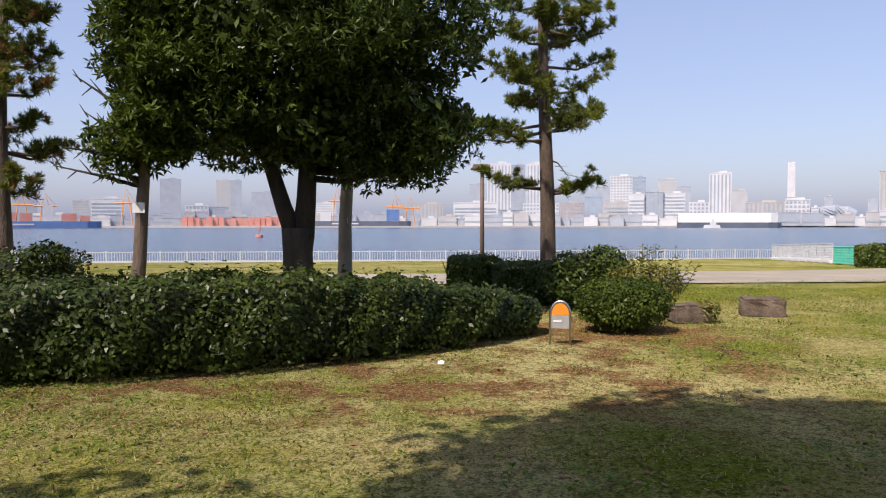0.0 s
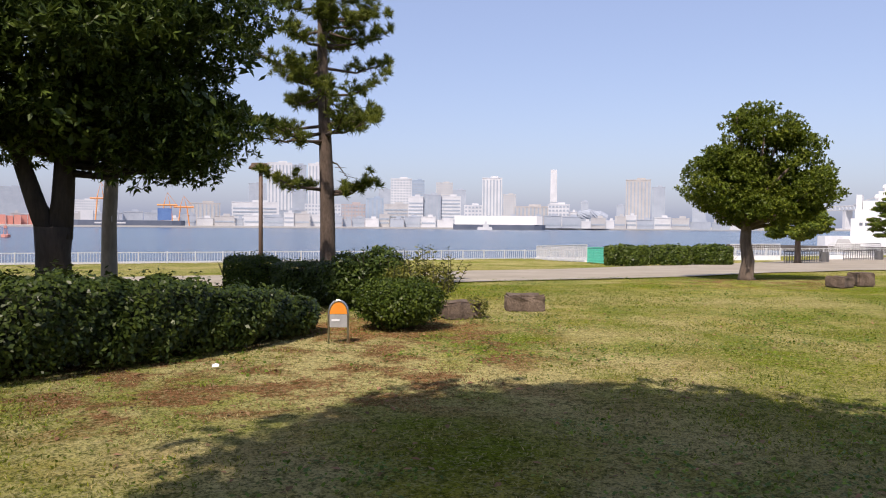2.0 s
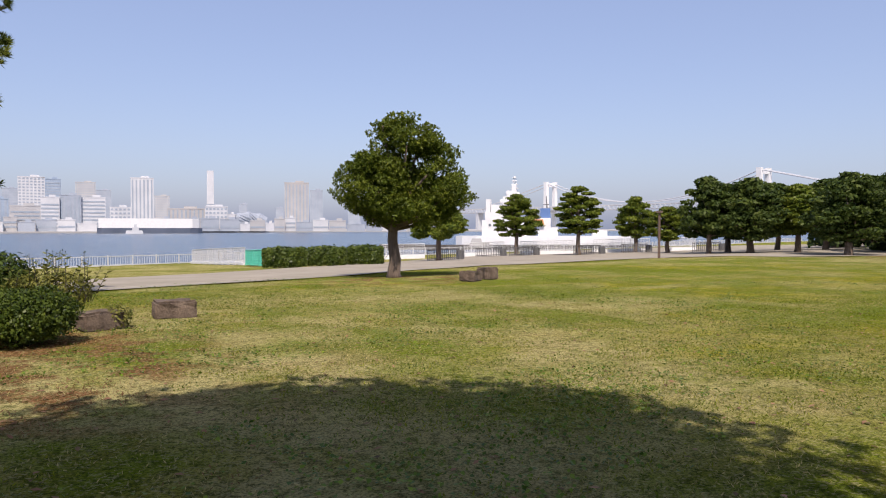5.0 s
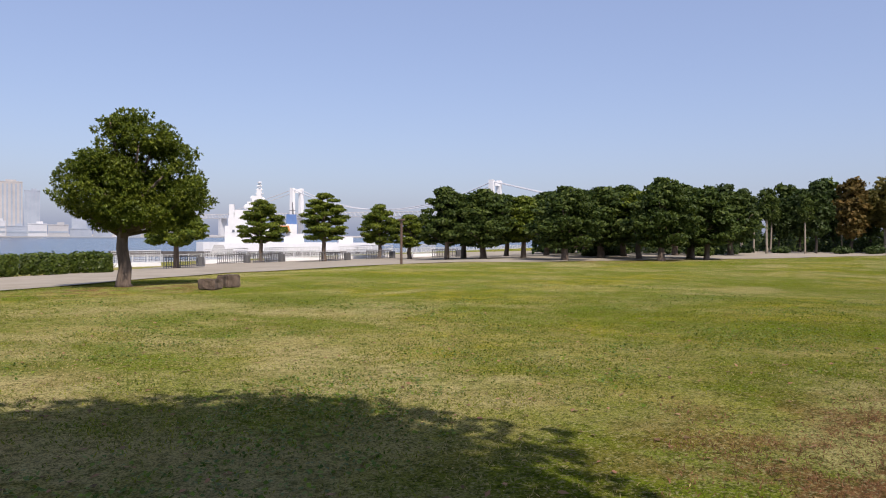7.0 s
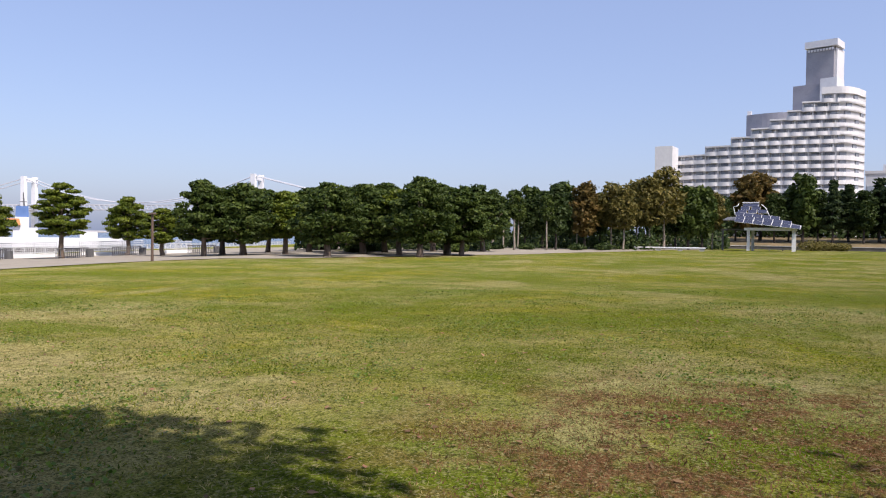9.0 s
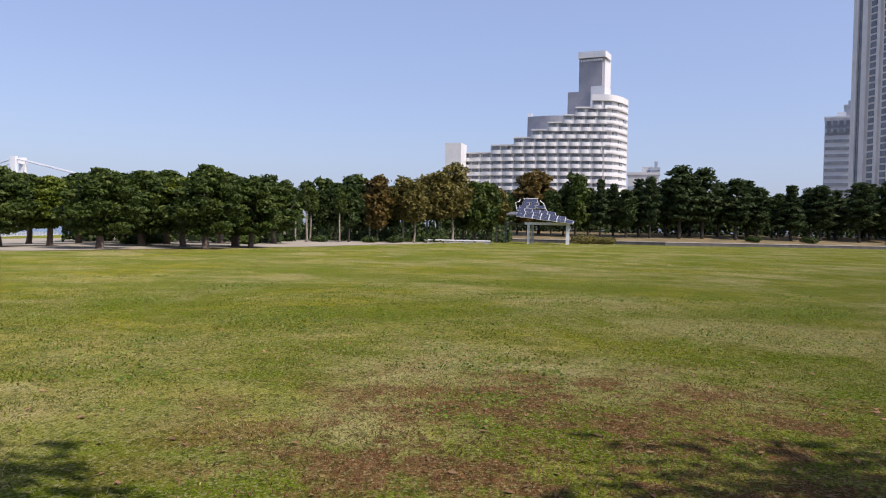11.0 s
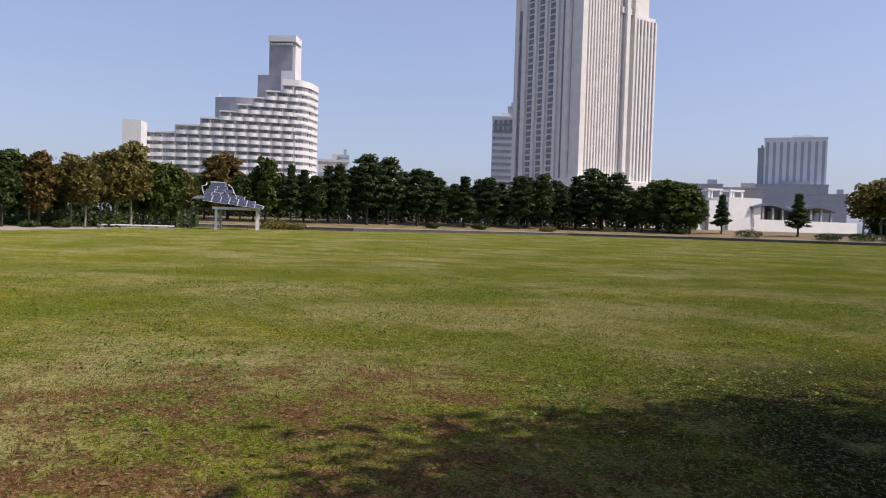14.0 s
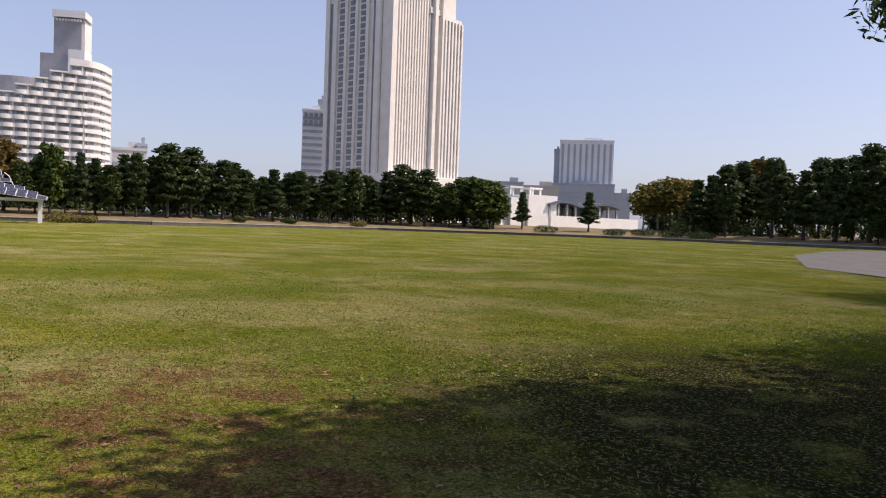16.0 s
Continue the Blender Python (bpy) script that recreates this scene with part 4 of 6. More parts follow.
# the bank: pines in front, a darker wood behind
for i, (turn, top, which) in enumerate([(109.9, 0.066, 5), (110.8, 0.083, 6), (111.8, 0.070, 5), (112.7, 0.079, 6), (113.6, 0.062, 5), (114.6, 0.070, 6), (115.5, 0.064, 5), (116.4, 0.062, 5), (117.4, 0.067, 0), (118.3, 0.064, 5), (119.3, 0.058, 5), (120.3, 0.06, 6), (121.2, 0.056, 5), (122.2, 0.062, 5), (123.1, 0.062, 5), (124.0, 0.076, 0), (124.9, 0.060, 5), (125.8, 0.055, 5), (126.8, 0.066, 5), (127.6, 0.070, 6), (128.6, 0.066, 5), (129.5, 0.068, 6), (130.5, 0.066, 0), (131.5, 0.066, 0), (132.4, 0.060, 1), (133.3, 0.056, 1), (134.2, 0.054, 1), (134.9, 0.046, 1)]):
    which = 6 if which == 5 and i % 3 == 1 else which
    plant(which, turn + rng1.uniform(-0.25, 0.25), edge(turn) + (9 if i % 2 else 15), top * rng1.uniform(0.9, 1.06), 1.1 if which == 0 else 1.5)
for i in range(46):
    turn = 98.0 + i * 0.82
    plant((0, 0, 6, 0)[i % 4], turn, edge(turn) + 24 + 6 * (i % 2), 0.050 + 0.010 * rng1.random(), 1.5, bank(turn, edge(turn) + 24) - 1.2)
# round the white hall and the dark pines at the lawn's end
for turn, o, top, which, wide in [(136.8, 12, 0.046, 5, 1.3), (141.7, 10, 0.048, 5, 1.4), (135.6, 40, 0.03, 1, 1.2), (145.6, 20, 0.052, 4, 1.3), (146.6, 26, 0.058, 4, 1.3), (147.6, 22, 0.060, 4, 1.3), (148.6, 28, 0.058, 4, 1.3), (149.3, 12, 0.066, 5, 1.5), (150.2, 20, 0.072, 5, 1.4), (151.2, 10, 0.082, 6, 1.2), (152.2, 18, 0.086, 6, 1.2), (153.3, 24, 0.082, 3, 1.3), (154.2, 12, 0.090, 6, 1.2), (155.2, 20, 0.074, 5, 1.5), (156.2, 10, 0.078, 5, 1.4), (157.1, 16, 0.090, 6, 1.2), (158.1, 8, 0.092, 5, 1.4), (159.1, 14, 0.092, 6, 1.2), (160.1, 9, 0.104, 6, 1.2), (161.1, 15, 0.092, 5, 1.4), (162.2, 8, 0.1, 6, 1.3), (163.2, 12, 0.1, 5, 1.4), (150.8, 34, 0.055, 0, 1.3), (153.6, 36, 0.06, 0, 1.3), (156.6, 34, 0.06, 0, 1.3), (159.6, 32, 0.065, 0, 1.3), (162.6, 30, 0.07, 0, 1.3), (160.6, 5, 0.035, 0, 1.8), (162.0, 4, 0.035, 0, 1.8), (158.8, 6, 0.03, 0, 1.6)]:
    plant(which, turn, edge(turn) + o, top, wide)

for i in range(10):
    turn = 146.4 + i * 0.6
    plant(0, turn, edge(turn) + 38 + 5 * (i % 2), 0.036 + 0.006 * rng1.random(), 1.6, bank(turn, edge(turn) + 38) - 2.0)

# low bushes below the bank and in the wood
for i, (turn, d, h, leaf) in enumerate([(72.3, 60, 0.7, LEAF_WOOD2), (73.6, 64, 0.8, LEAF_WOOD2), (79.6, 66, 0.8, LEAF_WOOD2), (82.4, 82, 0.7, LEAF_WOOD), (84.8, 84, 0.7, LEAF_WOOD), (88.5, 86, 0.7, LEAF_WOOD), (90.4, 88, 0.8, LEAF_WOOD), (104.2, 117, 1.4, LEAF_OLIVE), (105.0, 119, 1.3, LEAF_OLIVE), (106.0, 118, 1.1, LEAF_OLIVE), (116.0, 139, 1.0, LEAF_WOOD), (119.5, 146, 1.1, LEAF_WOOD), (124.6, 157, 1.2, LEAF_OLIVE), (133.9, 172, 1.4, LEAF_WOOD), (138.6, 168, 1.6, LEAF_WOOD), (143.6, 166, 1.4, LEAF_WOOD), (145.6, 166, 1.5, LEAF_WOOD), (147.6, 164, 1.5, LEAF_WOOD), (149.6, 160, 1.5, LEAF_WOOD)]):
    x, y = far(turn, d)
    b = shrub("low_bush", x, y, [(0, 0, h * 0.5, h * 1.9, h * 1.2, h * 0.5), (h, 0, h * 0.4, h, h, h * 0.45), (-h, 0.3, h * 0.4, h, h, h * 0.45)], leaf, 900, "low clipped bush in the planting bed", 100 + i, (0.3, 0.16))
    if turn > 93 and d > edge(turn):
        b.location.z = bank(turn, d)
    tagged(b, group="bushes in the planting beds")

# undergrowth that closes the woods near the ground
rngu = np.random.default_rng(120)


def undergrowth(name, t0, t1, off, h, count, leaf, label, wood=None, size=(0.7, 0.4)):
    a = rngu.uniform(t0, t1, count)
    d = np.array([(wood(t) if wood else edge(t)) for t in a]) + off + rngu.normal(size=count) * 3.0
    z0 = np.array([bank(t, k) if t > 93 and not wood else 0.0 for t, k in zip(a, d)])
    lump = 0.7 + 0.3 * np.sin(a * 9.0) + 0.25 * np.sin(a * 23.0 + 1)
    p = np.c_[d * np.sin(np.radians(a)), d * np.cos(np.radians(a)), z0 + h * lump * rngu.random(count) ** 0.8]
    out = np.c_[-np.sin(np.radians(a)), -np.cos(np.radians(a)), np.full(count, 0.5)]
    tagged(new(name, leaf_mesh(name, p, out, leaf, size[0], size[1], rng=rngu)), label, "shrubs", kind="stuff")


undergrowth("undergrowth", 97, 135.2, 25, 4.5, 17000, LEAF_WOOD, "dark shrubs closing the wood on the bank")
undergrowth("undergrowth", 147.5, 166, 20, 4.5, 8000, LEAF_WOOD, "dark shrubs under the pines")
undergrowth("undergrowth", 146.5, 153, 34, 6.0, 7000, LEAF_WOOD, "tall dark shrubs behind the pines")
undergrowth("undergrowth", 67.5, 82, 76, 2.3, 9000, LEAF_WOOD, "dark shrubs behind the promenade trees", lambda t: 0.0, (0.4, 0.22))
undergrowth("undergrowth", 81, 94, 98, 2.6, 8000, LEAF_WOOD, "dark shrubs between the pale stems", lambda t: 0.0, (0.45, 0.25))
undergrowth("undergrowth", 79, 99, 118, 3.4, 5000, LEAF_WOOD, "dark shrubs deep in the mixed wood", lambda t: 0.0)

# ---- shade trees round the standing place ----
def shade(x, y, label, ox, oy, base, top, radius, count, leaves, seed, extra=()):
    cl = [(a + ox, b + oy, c, d, e, f) for a, b, c, d, e, f in dome_clumps(np.random.default_rng(seed), base, top, radius, count, "dome", 0.5, 0.36)]
    return tree("shade_tree", x, y, label, base - 0.9, 0.25, cl + list(extra), leaves, LEAF_DARK, BARK_DARK, seed + 1, (0.28, 0.15), "shade trees", deep=0.75)


shade(-1.9, -1.9, "broad evergreen tree that shades the lawn", 1.23, 1.45, 5.4, 8.4, 3.55, 56, 22000, 81, ((-3.0, 2.0, 5.4, 1.5, 1.2, 0.6), (-4.4, 1.8, 5.4, 1.5, 1.3, 0.6)))
near_shade = shade(-3.2, -9.6, "broad evergreen tree that shades the lawn", 1.4, 0.8, 4.4, 8.4, 5.2, 125, 62000, 83, ((4.5, -3.6, 5.0, 2.0, 2.0, 0.8),))
rngb = np.random.default_rng(87)
bp_, bd_ = cloud([(6.11, 1.12, 4.03, 0.35, 0.3, 0.28), (6.31, 1.02, 3.70, 0.22, 0.2, 0.25), (6.51, 0.92, 3.83, 0.3, 0.3, 0.35), (5.94, 1.0, 4.35, 0.6, 0.5, 0.25)], 900, rngb, 0.9)
part("hanging_branch", leaf_mesh("hanging_branch", bp_, bd_, LEAF_DARK, 0.13, 0.036, rng=rngb), LEAF_DARK, near_shade)
part("twig", Solid().tube([(3.5, 0.9, 5.2), (5.4, 1.0, 4.5), (6.16, 1.02, 4.08), (6.46, 0.97, 3.68)], [0.04, 0.025, 0.012, 0.004], 5), BARK_DARK, near_shade)
# Unseen trees, added behind the lawn to keep sky light off the shade.
sky_blocker = shade(-8.5, -14.0, "unseen evergreen tree added to block sky light", 0.3, 0.3, 3.2, 9.0, 4.6, 50, 9000, 93)
for gx, gy, gt in ((-3.5, -25.0, 80), (3.0, -27.0, 200), (-13.5, -8.0, 300)):
    copy_thing(sky_blocker, pose(gx, gy, land(gx, gy), 0, 0, gt))
# Stands out of view; added to throw shade on the hedge's left end.
shade(-9.8, 3.4, "unseen evergreen tree added to shade the hedge", 0.3, 0.3, 4.6, 7.2, 2.4, 40, 9000, 91)
# Another unseen tree, added to darken and lengthen the shade on the lawn.
shade(-2.6, -17.5, "unseen tall evergreen tree added to deepen the shade", 0.6, 0.6, 4.2, 9.0, 5.2, 90, 24000, 85)

# ---- waterside ----
fence = thing("waterside_fence", 0, 0, 0, "white metal railing along the water's edge", "fence", kind="structure")
fence.matrix_basis = turned @ Matrix.Translation((0, 60, 0))
bars, rails = Solid(), Solid()
fz = land(0, 60.4)
for a in np.arange(-70, 190, 0.2):
    bars.box((a, 0, fz + 0.4), (0.022, 0.022, 0.7))
tagged(part("baluster_run", bars, FENCE, fence), kind="stuff")
for z in (0.78, 0.1):
    part("rail", Solid().box((60, 0, fz + z), (260, 0.07, 0.06)), FENCE, fence)
post_me = Solid().box((0, 0, fz + 0.4), (0.09, 0.09, 0.92)).mesh("post", FENCE)
for a in np.arange(-70, 190.1, 2.0):
    part("post", post_me, FENCE, fence).location.x = a


def panel_fence(name, p, q, h, count, mat, label, foot=0.2):
    z0, z1 = land(*p), land(*q)
    ob = thing(name, *p, z0, label, "fence")
    ang = math.degrees(math.atan2(q[1] - p[1], q[0] - p[0]))
    lng = math.dist(p, q) / count
    for i in range(count):
        s = Solid()
        w = i / count
        bx, by, bz = (q[0] - p[0]) * w, (q[1] - p[1]) * w, (z1 - z0) * w
        e = Vector(((q[0] - p[0]) / count, (q[1] - p[1]) / count, (z1 - z0) / count))
        b = Vector((bx, by, bz))
        for k in (foot, h):
            s.tube([b + Vector((0, 0, k)), b + e + Vector((0, 0, k))], [0.03, 0.03], 5)
        for k in range(13):
            c = b + e * (k / 12)
            s.tube([c + Vector((0, 0, -0.02 if k in (0, 12) else foot)), c + Vector((0, 0, h))], [0.028 if k in (0, 12) else 0.014] * 2, 4)
        for k in range(5):
            c = Vector((0, 0, foot + (h - foot) * (k + 1) / 6))
            s.tube([b + c, b + e + c], [0.012, 0.012], 4)
        tagged(part("panel", s, mat, ob), kind="stuff")
    return ob


gf = panel_fence("guard_fence", far(23.46, 66), far(27.2, 52), 1.15, 9, FENCE, "white mesh guard fence panels on concrete footing")
foot = Solid()
for i in range(9):
    w = (i + 0.5) / 9
    p, q = Vector(far(23.46, 66)), Vector(far(27.2, 52))
    c = p.lerp(q, w)
    foot.box((c.x - p.x, c.y - p.y, land(c.x, c.y) - land(p.x, p.y) + 0.08), (1.5, 0.3, 0.16), math.degrees(math.atan2(q.y - p.y, q.x - p.x)))
part("footing", foot, WHITE, gf)
for (a, da), (b, db) in (((37.2, 60), (40.4, 61)), ((43.4, 63), (46.4, 64.5)), ((47.6, 65.5), (51.6, 66.5)), ((53.0, 67), (57.0, 69)), ((58.5, 69), (60.2, 70))):
    p, q = Vector(far(a, da)), Vector(far(b, db))
    count = max(2, round((q - p).length / 1.6))
    pf = panel_fence("promenade_fence", p, q, 1.15, count, FENCE, "white railing panels on a white kerb by the promenade", 0.28)
    c = (p + q) / 2 - p
    part("kerb", Solid().box((c.x, c.y, (land(*q) - land(*p)) / 2 + 0.1), ((q - p).length, 0.35, 0.34), math.degrees(math.atan2(q.y - p.y, q.x - p.x))), WHITE, pf)
    tagged(pf, group="railing sections by the promenade")
gn = panel_fence("green_gate", far(27.25, 49), far(28.75, 43), 0.95, 3, MESH_GREEN, "green net gate panels beside the hedge", 0.05)
p, q = Vector(far(27.25, 49)), Vector(far(28.75, 43))
e = (q - p)
net = Solid()
for k in range(60):
    c = p.lerp(q, (k + 0.5) / 60) - p
    net.box((c.x, c.y, (land(*q) - land(*p)) * k / 60 + 0.5), (e.length / 150, 0.012, 0.8), math.degrees(math.atan2(e.y, e.x)))
part("net", net, MESH_GREEN, gn)
part("notice", Solid().box((e.x * 0.45, e.y * 0.45 - 0.05, 0.78), (1.0, 0.02, 0.28), math.degrees(math.atan2(e.y, e.x))), PAPER, gn, "white blank notice board")
for a, b in ((28.5, 31.7), (31.8, 34.6), (34.7, 37.4)):
    pts = [(*far(a + (b - a) * k / 4, 40.5 + 0.3 * (a - 28)), 0.75, 1.0) for k in range(5)]
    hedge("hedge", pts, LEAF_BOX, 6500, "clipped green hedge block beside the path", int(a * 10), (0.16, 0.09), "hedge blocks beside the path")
GUARD_BAR = Solid().box((0, 0, 0.33), (0.04, 0.04, 0.66)).mesh("bar", GREY_RAIL)
for turn, d in ((45.3, 60), (47.8, 61), (52.6, 60), (56.0, 64), (41.9, 50), (61.0, 62)):
    x, y = far(turn, d)
    ob = thing("tree_guard_rail", x, y, land(x, y), "low dark metal guard rail on the promenade", "railing", 90 - turn - 30, "guard rails on the promenade")
    for k in range(16):
        part("bar", GUARD_BAR, GREY_RAIL, ob).location.x = -2 + k * 4 / 15
    part("rail", Solid().box((0, 0, 0.68), (4.1, 0.07, 0.06)).box((0, 0, 0.12), (4.1, 0.05, 0.05)), GREY_RAIL, ob)
    part("bollard", Solid().box((2.3, 0, 0.3), (0.4, 0.4, 0.6), 0, 0.9), GREY_RAIL, ob, "dark square litter bin")

# ---- pavilion with solar roof ----
px, py = far(101.7, 104)
pav = thing("pavilion", px, py, 0, "white-framed shelter with stepped solar panel roof", "pavilion", -101.7 - 3)
SOLAR = material("solar_panel", (0.035, 0.042, 0.075), (0.06, 0.07, 0.115), 2, 0.25, spec=0.5)
post = Solid().box((0, 0, 1.3), (0.34, 0.34, 2.66)).mesh("post", WHITE)
for x, y in ((-2.6, 0), (2.6, 0), (-2.4, 4.5), (2.6, 4.5)):
    part("post", post, WHITE, pav).location = (x, y, 0)
part("beam", Solid().box((-0.1, 0, 2.75), (6.0, 0.4, 0.35)).box((0.1, 4.5, 2.75), (5.6, 0.35, 0.3)), WHITE, pav)
part("side_post", Solid().box((-6.0, 3.0, 1.3), (0.22, 0.22, 2.66)), GREY_RAIL, pav)
part("side_beam", Solid().box((-4.4, 3.0, 2.7), (3.6, 0.25, 0.2)), GREY_RAIL, pav)
roof = Solid()
arc = [(-5.6 + 9.0 * w, 2.8 + 1.5 * (1 - w) ** 0.8 * (1 - 0.25 * (1 - w) ** 3), 0) for w in np.linspace(0, 1, 9)]
for (xa, za, _), (xb, zb, _) in zip(arc, arc[1:]):
    k = len(roof.v)
    roof.v += [(xa, -0.8, za), (xb, -0.8, zb), (xb, 5.2, zb + 0.5), (xa, 5.2, za + 0.5), (xa, -0.8, za - 0.12), (xb, -0.8, zb - 0.12), (xb, 5.2, zb + 0.38), (xa, 5.2, za + 0.38)]
    roof.f += [(k, k + 1, k + 2, k + 3), (k + 7, k + 6, k + 5, k + 4), (k, k + 4, k + 5, k + 1), (k + 3, k + 2, k + 6, k + 7), (k, k + 3, k + 7, k + 4), (k + 1, k + 5, k + 6, k + 2)]
part("roof", roof, GREY_RAIL, pav)
panel_me = Solid().box((0, 0, 0), (0.98, 0.05, 0.5)).mesh("solar_panel", SOLAR)
frame_me = Solid().box((0, 0.03, 0), (1.06, 0.03, 0.58)).mesh("panel_frame", WHITE)
for row, (x0, x1) in enumerate(((-4.2, 3.4), (-4.1, 2.4), (-4.2, 1.0), (-4.0, -0.4), (-3.7, -1.2), (-3.3, -1.6))):
    n = max(2, round((x1 - x0) / 1.05))
    for k in range(n):
        xx = x0 + (k + 0.5) * (x1 - x0) / n
        w = (xx + 4.6) / 8.1
        zz = 2.98 + (0.95 * (1 - w) if row < 3 else 0.75) + 0.42 * row
        ob = part("solar_panel", panel_me, SOLAR, pav)
        ob.matrix_basis = Matrix.Translation((xx, -0.95 + row * 0.4, zz)) @ Matrix.Rotation(radians(7 if row < 3 else 0), 4, "Y") @ Matrix.Rotation(radians(-40), 4, "X")
        part("panel_frame", frame_me, WHITE, ob)
part("roof_rail", Solid().tube([(-4.3, 0.6, 4.6), (-4.5, 0.6, 5.6), (-4.0, 0.6, 5.7), (-3.9, 0.9, 6.0)], [0.06] * 4, 5).tube([(-0.2, 0.6, 4.4), (-0.7, 0.6, 5.5), (-1.2, 0.9, 5.9)], [0.06] * 3, 5).tube([(-3.5, 1.3, 6.15), (-1.5, 1.3, 6.15)], [0.06] * 2, 5), WHITE, pav)
part("bench", Solid().box((0.5, 3, 0.42), (2.2, 0.5, 0.08)).box((-0.3, 3, 0.2), (0.12, 0.4, 0.4)).box((1.3, 3, 0.2), (0.12, 0.4, 0.4)), GREY_RAIL, pav)
wallb = thing("bench_wall", *far(95.0, 92), 0, "long low white stone bench at the lawn's edge", "bench", -95 + 3)
part("seat", Solid().box((0, 0, 0.36), (8.0, 0.6, 0.14)), WHITE, wallb, bevel=0.03)
for x in (-3.6, -1.2, 1.2, 3.6):
    part("support", Solid().box((x, 0, 0.14), (0.5, 0.4, 0.3)), CONCRETE, wallb)

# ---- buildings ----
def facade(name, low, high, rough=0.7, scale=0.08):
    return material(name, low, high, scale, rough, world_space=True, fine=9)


# City walls, pale glass and containers: distance haze is put into the colours.
F_WHITE = facade("pale_hazed_cladding", (0.48, 0.50, 0.53), (0.58, 0.59, 0.61))
F_CREAM = facade("cream_hazed_cladding", (0.37, 0.37, 0.38), (0.45, 0.45, 0.45))
F_GREY = facade("grey_hazed_cladding", (0.29, 0.33, 0.39), (0.36, 0.40, 0.46))
F_BLUE = facade("blue_hazed_glass_front", (0.25, 0.32, 0.41), (0.32, 0.39, 0.48), 0.4)
F_BRICK = facade("pink_hazed_brick_front", (0.36, 0.31, 0.31), (0.43, 0.38, 0.37))
F_BEIGE = facade("beige_hazed_stone_front", (0.37, 0.36, 0.35), (0.45, 0.43, 0.42))
GLASS_PALE = facade("pale_hazed_window_glass", (0.27, 0.32, 0.38), (0.34, 0.39, 0.45), 0.3)
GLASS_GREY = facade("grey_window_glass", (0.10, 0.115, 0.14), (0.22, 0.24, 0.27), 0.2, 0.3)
RUST = facade("red_hazed_container_steel", (0.5, 0.2, 0.16), (0.6, 0.27, 0.22))
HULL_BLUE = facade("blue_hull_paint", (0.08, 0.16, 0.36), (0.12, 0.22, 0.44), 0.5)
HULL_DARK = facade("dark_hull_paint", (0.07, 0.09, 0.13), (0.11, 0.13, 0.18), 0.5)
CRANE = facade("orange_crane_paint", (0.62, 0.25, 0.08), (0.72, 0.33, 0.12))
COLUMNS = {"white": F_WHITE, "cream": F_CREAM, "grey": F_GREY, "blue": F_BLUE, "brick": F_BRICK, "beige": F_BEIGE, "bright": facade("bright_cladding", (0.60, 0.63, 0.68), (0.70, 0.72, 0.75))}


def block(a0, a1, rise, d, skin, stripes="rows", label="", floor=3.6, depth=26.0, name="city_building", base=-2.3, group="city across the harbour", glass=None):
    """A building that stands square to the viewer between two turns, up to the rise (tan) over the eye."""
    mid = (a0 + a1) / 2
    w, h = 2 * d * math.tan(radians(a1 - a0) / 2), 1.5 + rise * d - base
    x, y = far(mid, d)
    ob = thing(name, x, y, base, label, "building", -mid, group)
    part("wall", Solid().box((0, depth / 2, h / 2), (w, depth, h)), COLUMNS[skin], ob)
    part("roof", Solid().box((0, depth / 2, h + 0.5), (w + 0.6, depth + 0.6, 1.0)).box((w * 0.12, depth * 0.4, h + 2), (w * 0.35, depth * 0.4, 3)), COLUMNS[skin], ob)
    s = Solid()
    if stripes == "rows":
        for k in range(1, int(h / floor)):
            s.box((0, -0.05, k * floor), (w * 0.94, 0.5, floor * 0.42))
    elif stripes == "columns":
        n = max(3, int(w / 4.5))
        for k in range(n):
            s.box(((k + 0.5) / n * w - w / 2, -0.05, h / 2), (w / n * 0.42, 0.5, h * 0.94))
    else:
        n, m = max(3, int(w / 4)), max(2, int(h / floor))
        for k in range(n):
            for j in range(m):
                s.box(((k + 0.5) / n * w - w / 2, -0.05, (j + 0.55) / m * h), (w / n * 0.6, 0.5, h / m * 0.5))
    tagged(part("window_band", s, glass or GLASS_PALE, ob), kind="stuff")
    return ob


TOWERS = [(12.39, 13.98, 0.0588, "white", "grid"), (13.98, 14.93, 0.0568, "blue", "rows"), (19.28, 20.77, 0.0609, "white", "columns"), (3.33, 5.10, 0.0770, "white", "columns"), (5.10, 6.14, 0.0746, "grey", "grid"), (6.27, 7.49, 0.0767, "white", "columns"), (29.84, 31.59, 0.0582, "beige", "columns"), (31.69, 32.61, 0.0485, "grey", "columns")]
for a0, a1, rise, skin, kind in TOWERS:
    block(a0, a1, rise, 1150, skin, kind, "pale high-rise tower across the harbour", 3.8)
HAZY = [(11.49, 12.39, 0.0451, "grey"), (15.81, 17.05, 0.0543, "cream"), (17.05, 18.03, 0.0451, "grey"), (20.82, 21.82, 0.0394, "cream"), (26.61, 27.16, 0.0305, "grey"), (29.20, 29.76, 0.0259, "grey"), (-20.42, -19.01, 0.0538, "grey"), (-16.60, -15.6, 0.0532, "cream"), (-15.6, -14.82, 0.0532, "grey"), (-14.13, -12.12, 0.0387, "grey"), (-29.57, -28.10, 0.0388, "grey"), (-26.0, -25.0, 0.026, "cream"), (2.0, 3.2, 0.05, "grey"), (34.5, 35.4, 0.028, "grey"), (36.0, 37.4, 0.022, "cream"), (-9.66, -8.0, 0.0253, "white")]
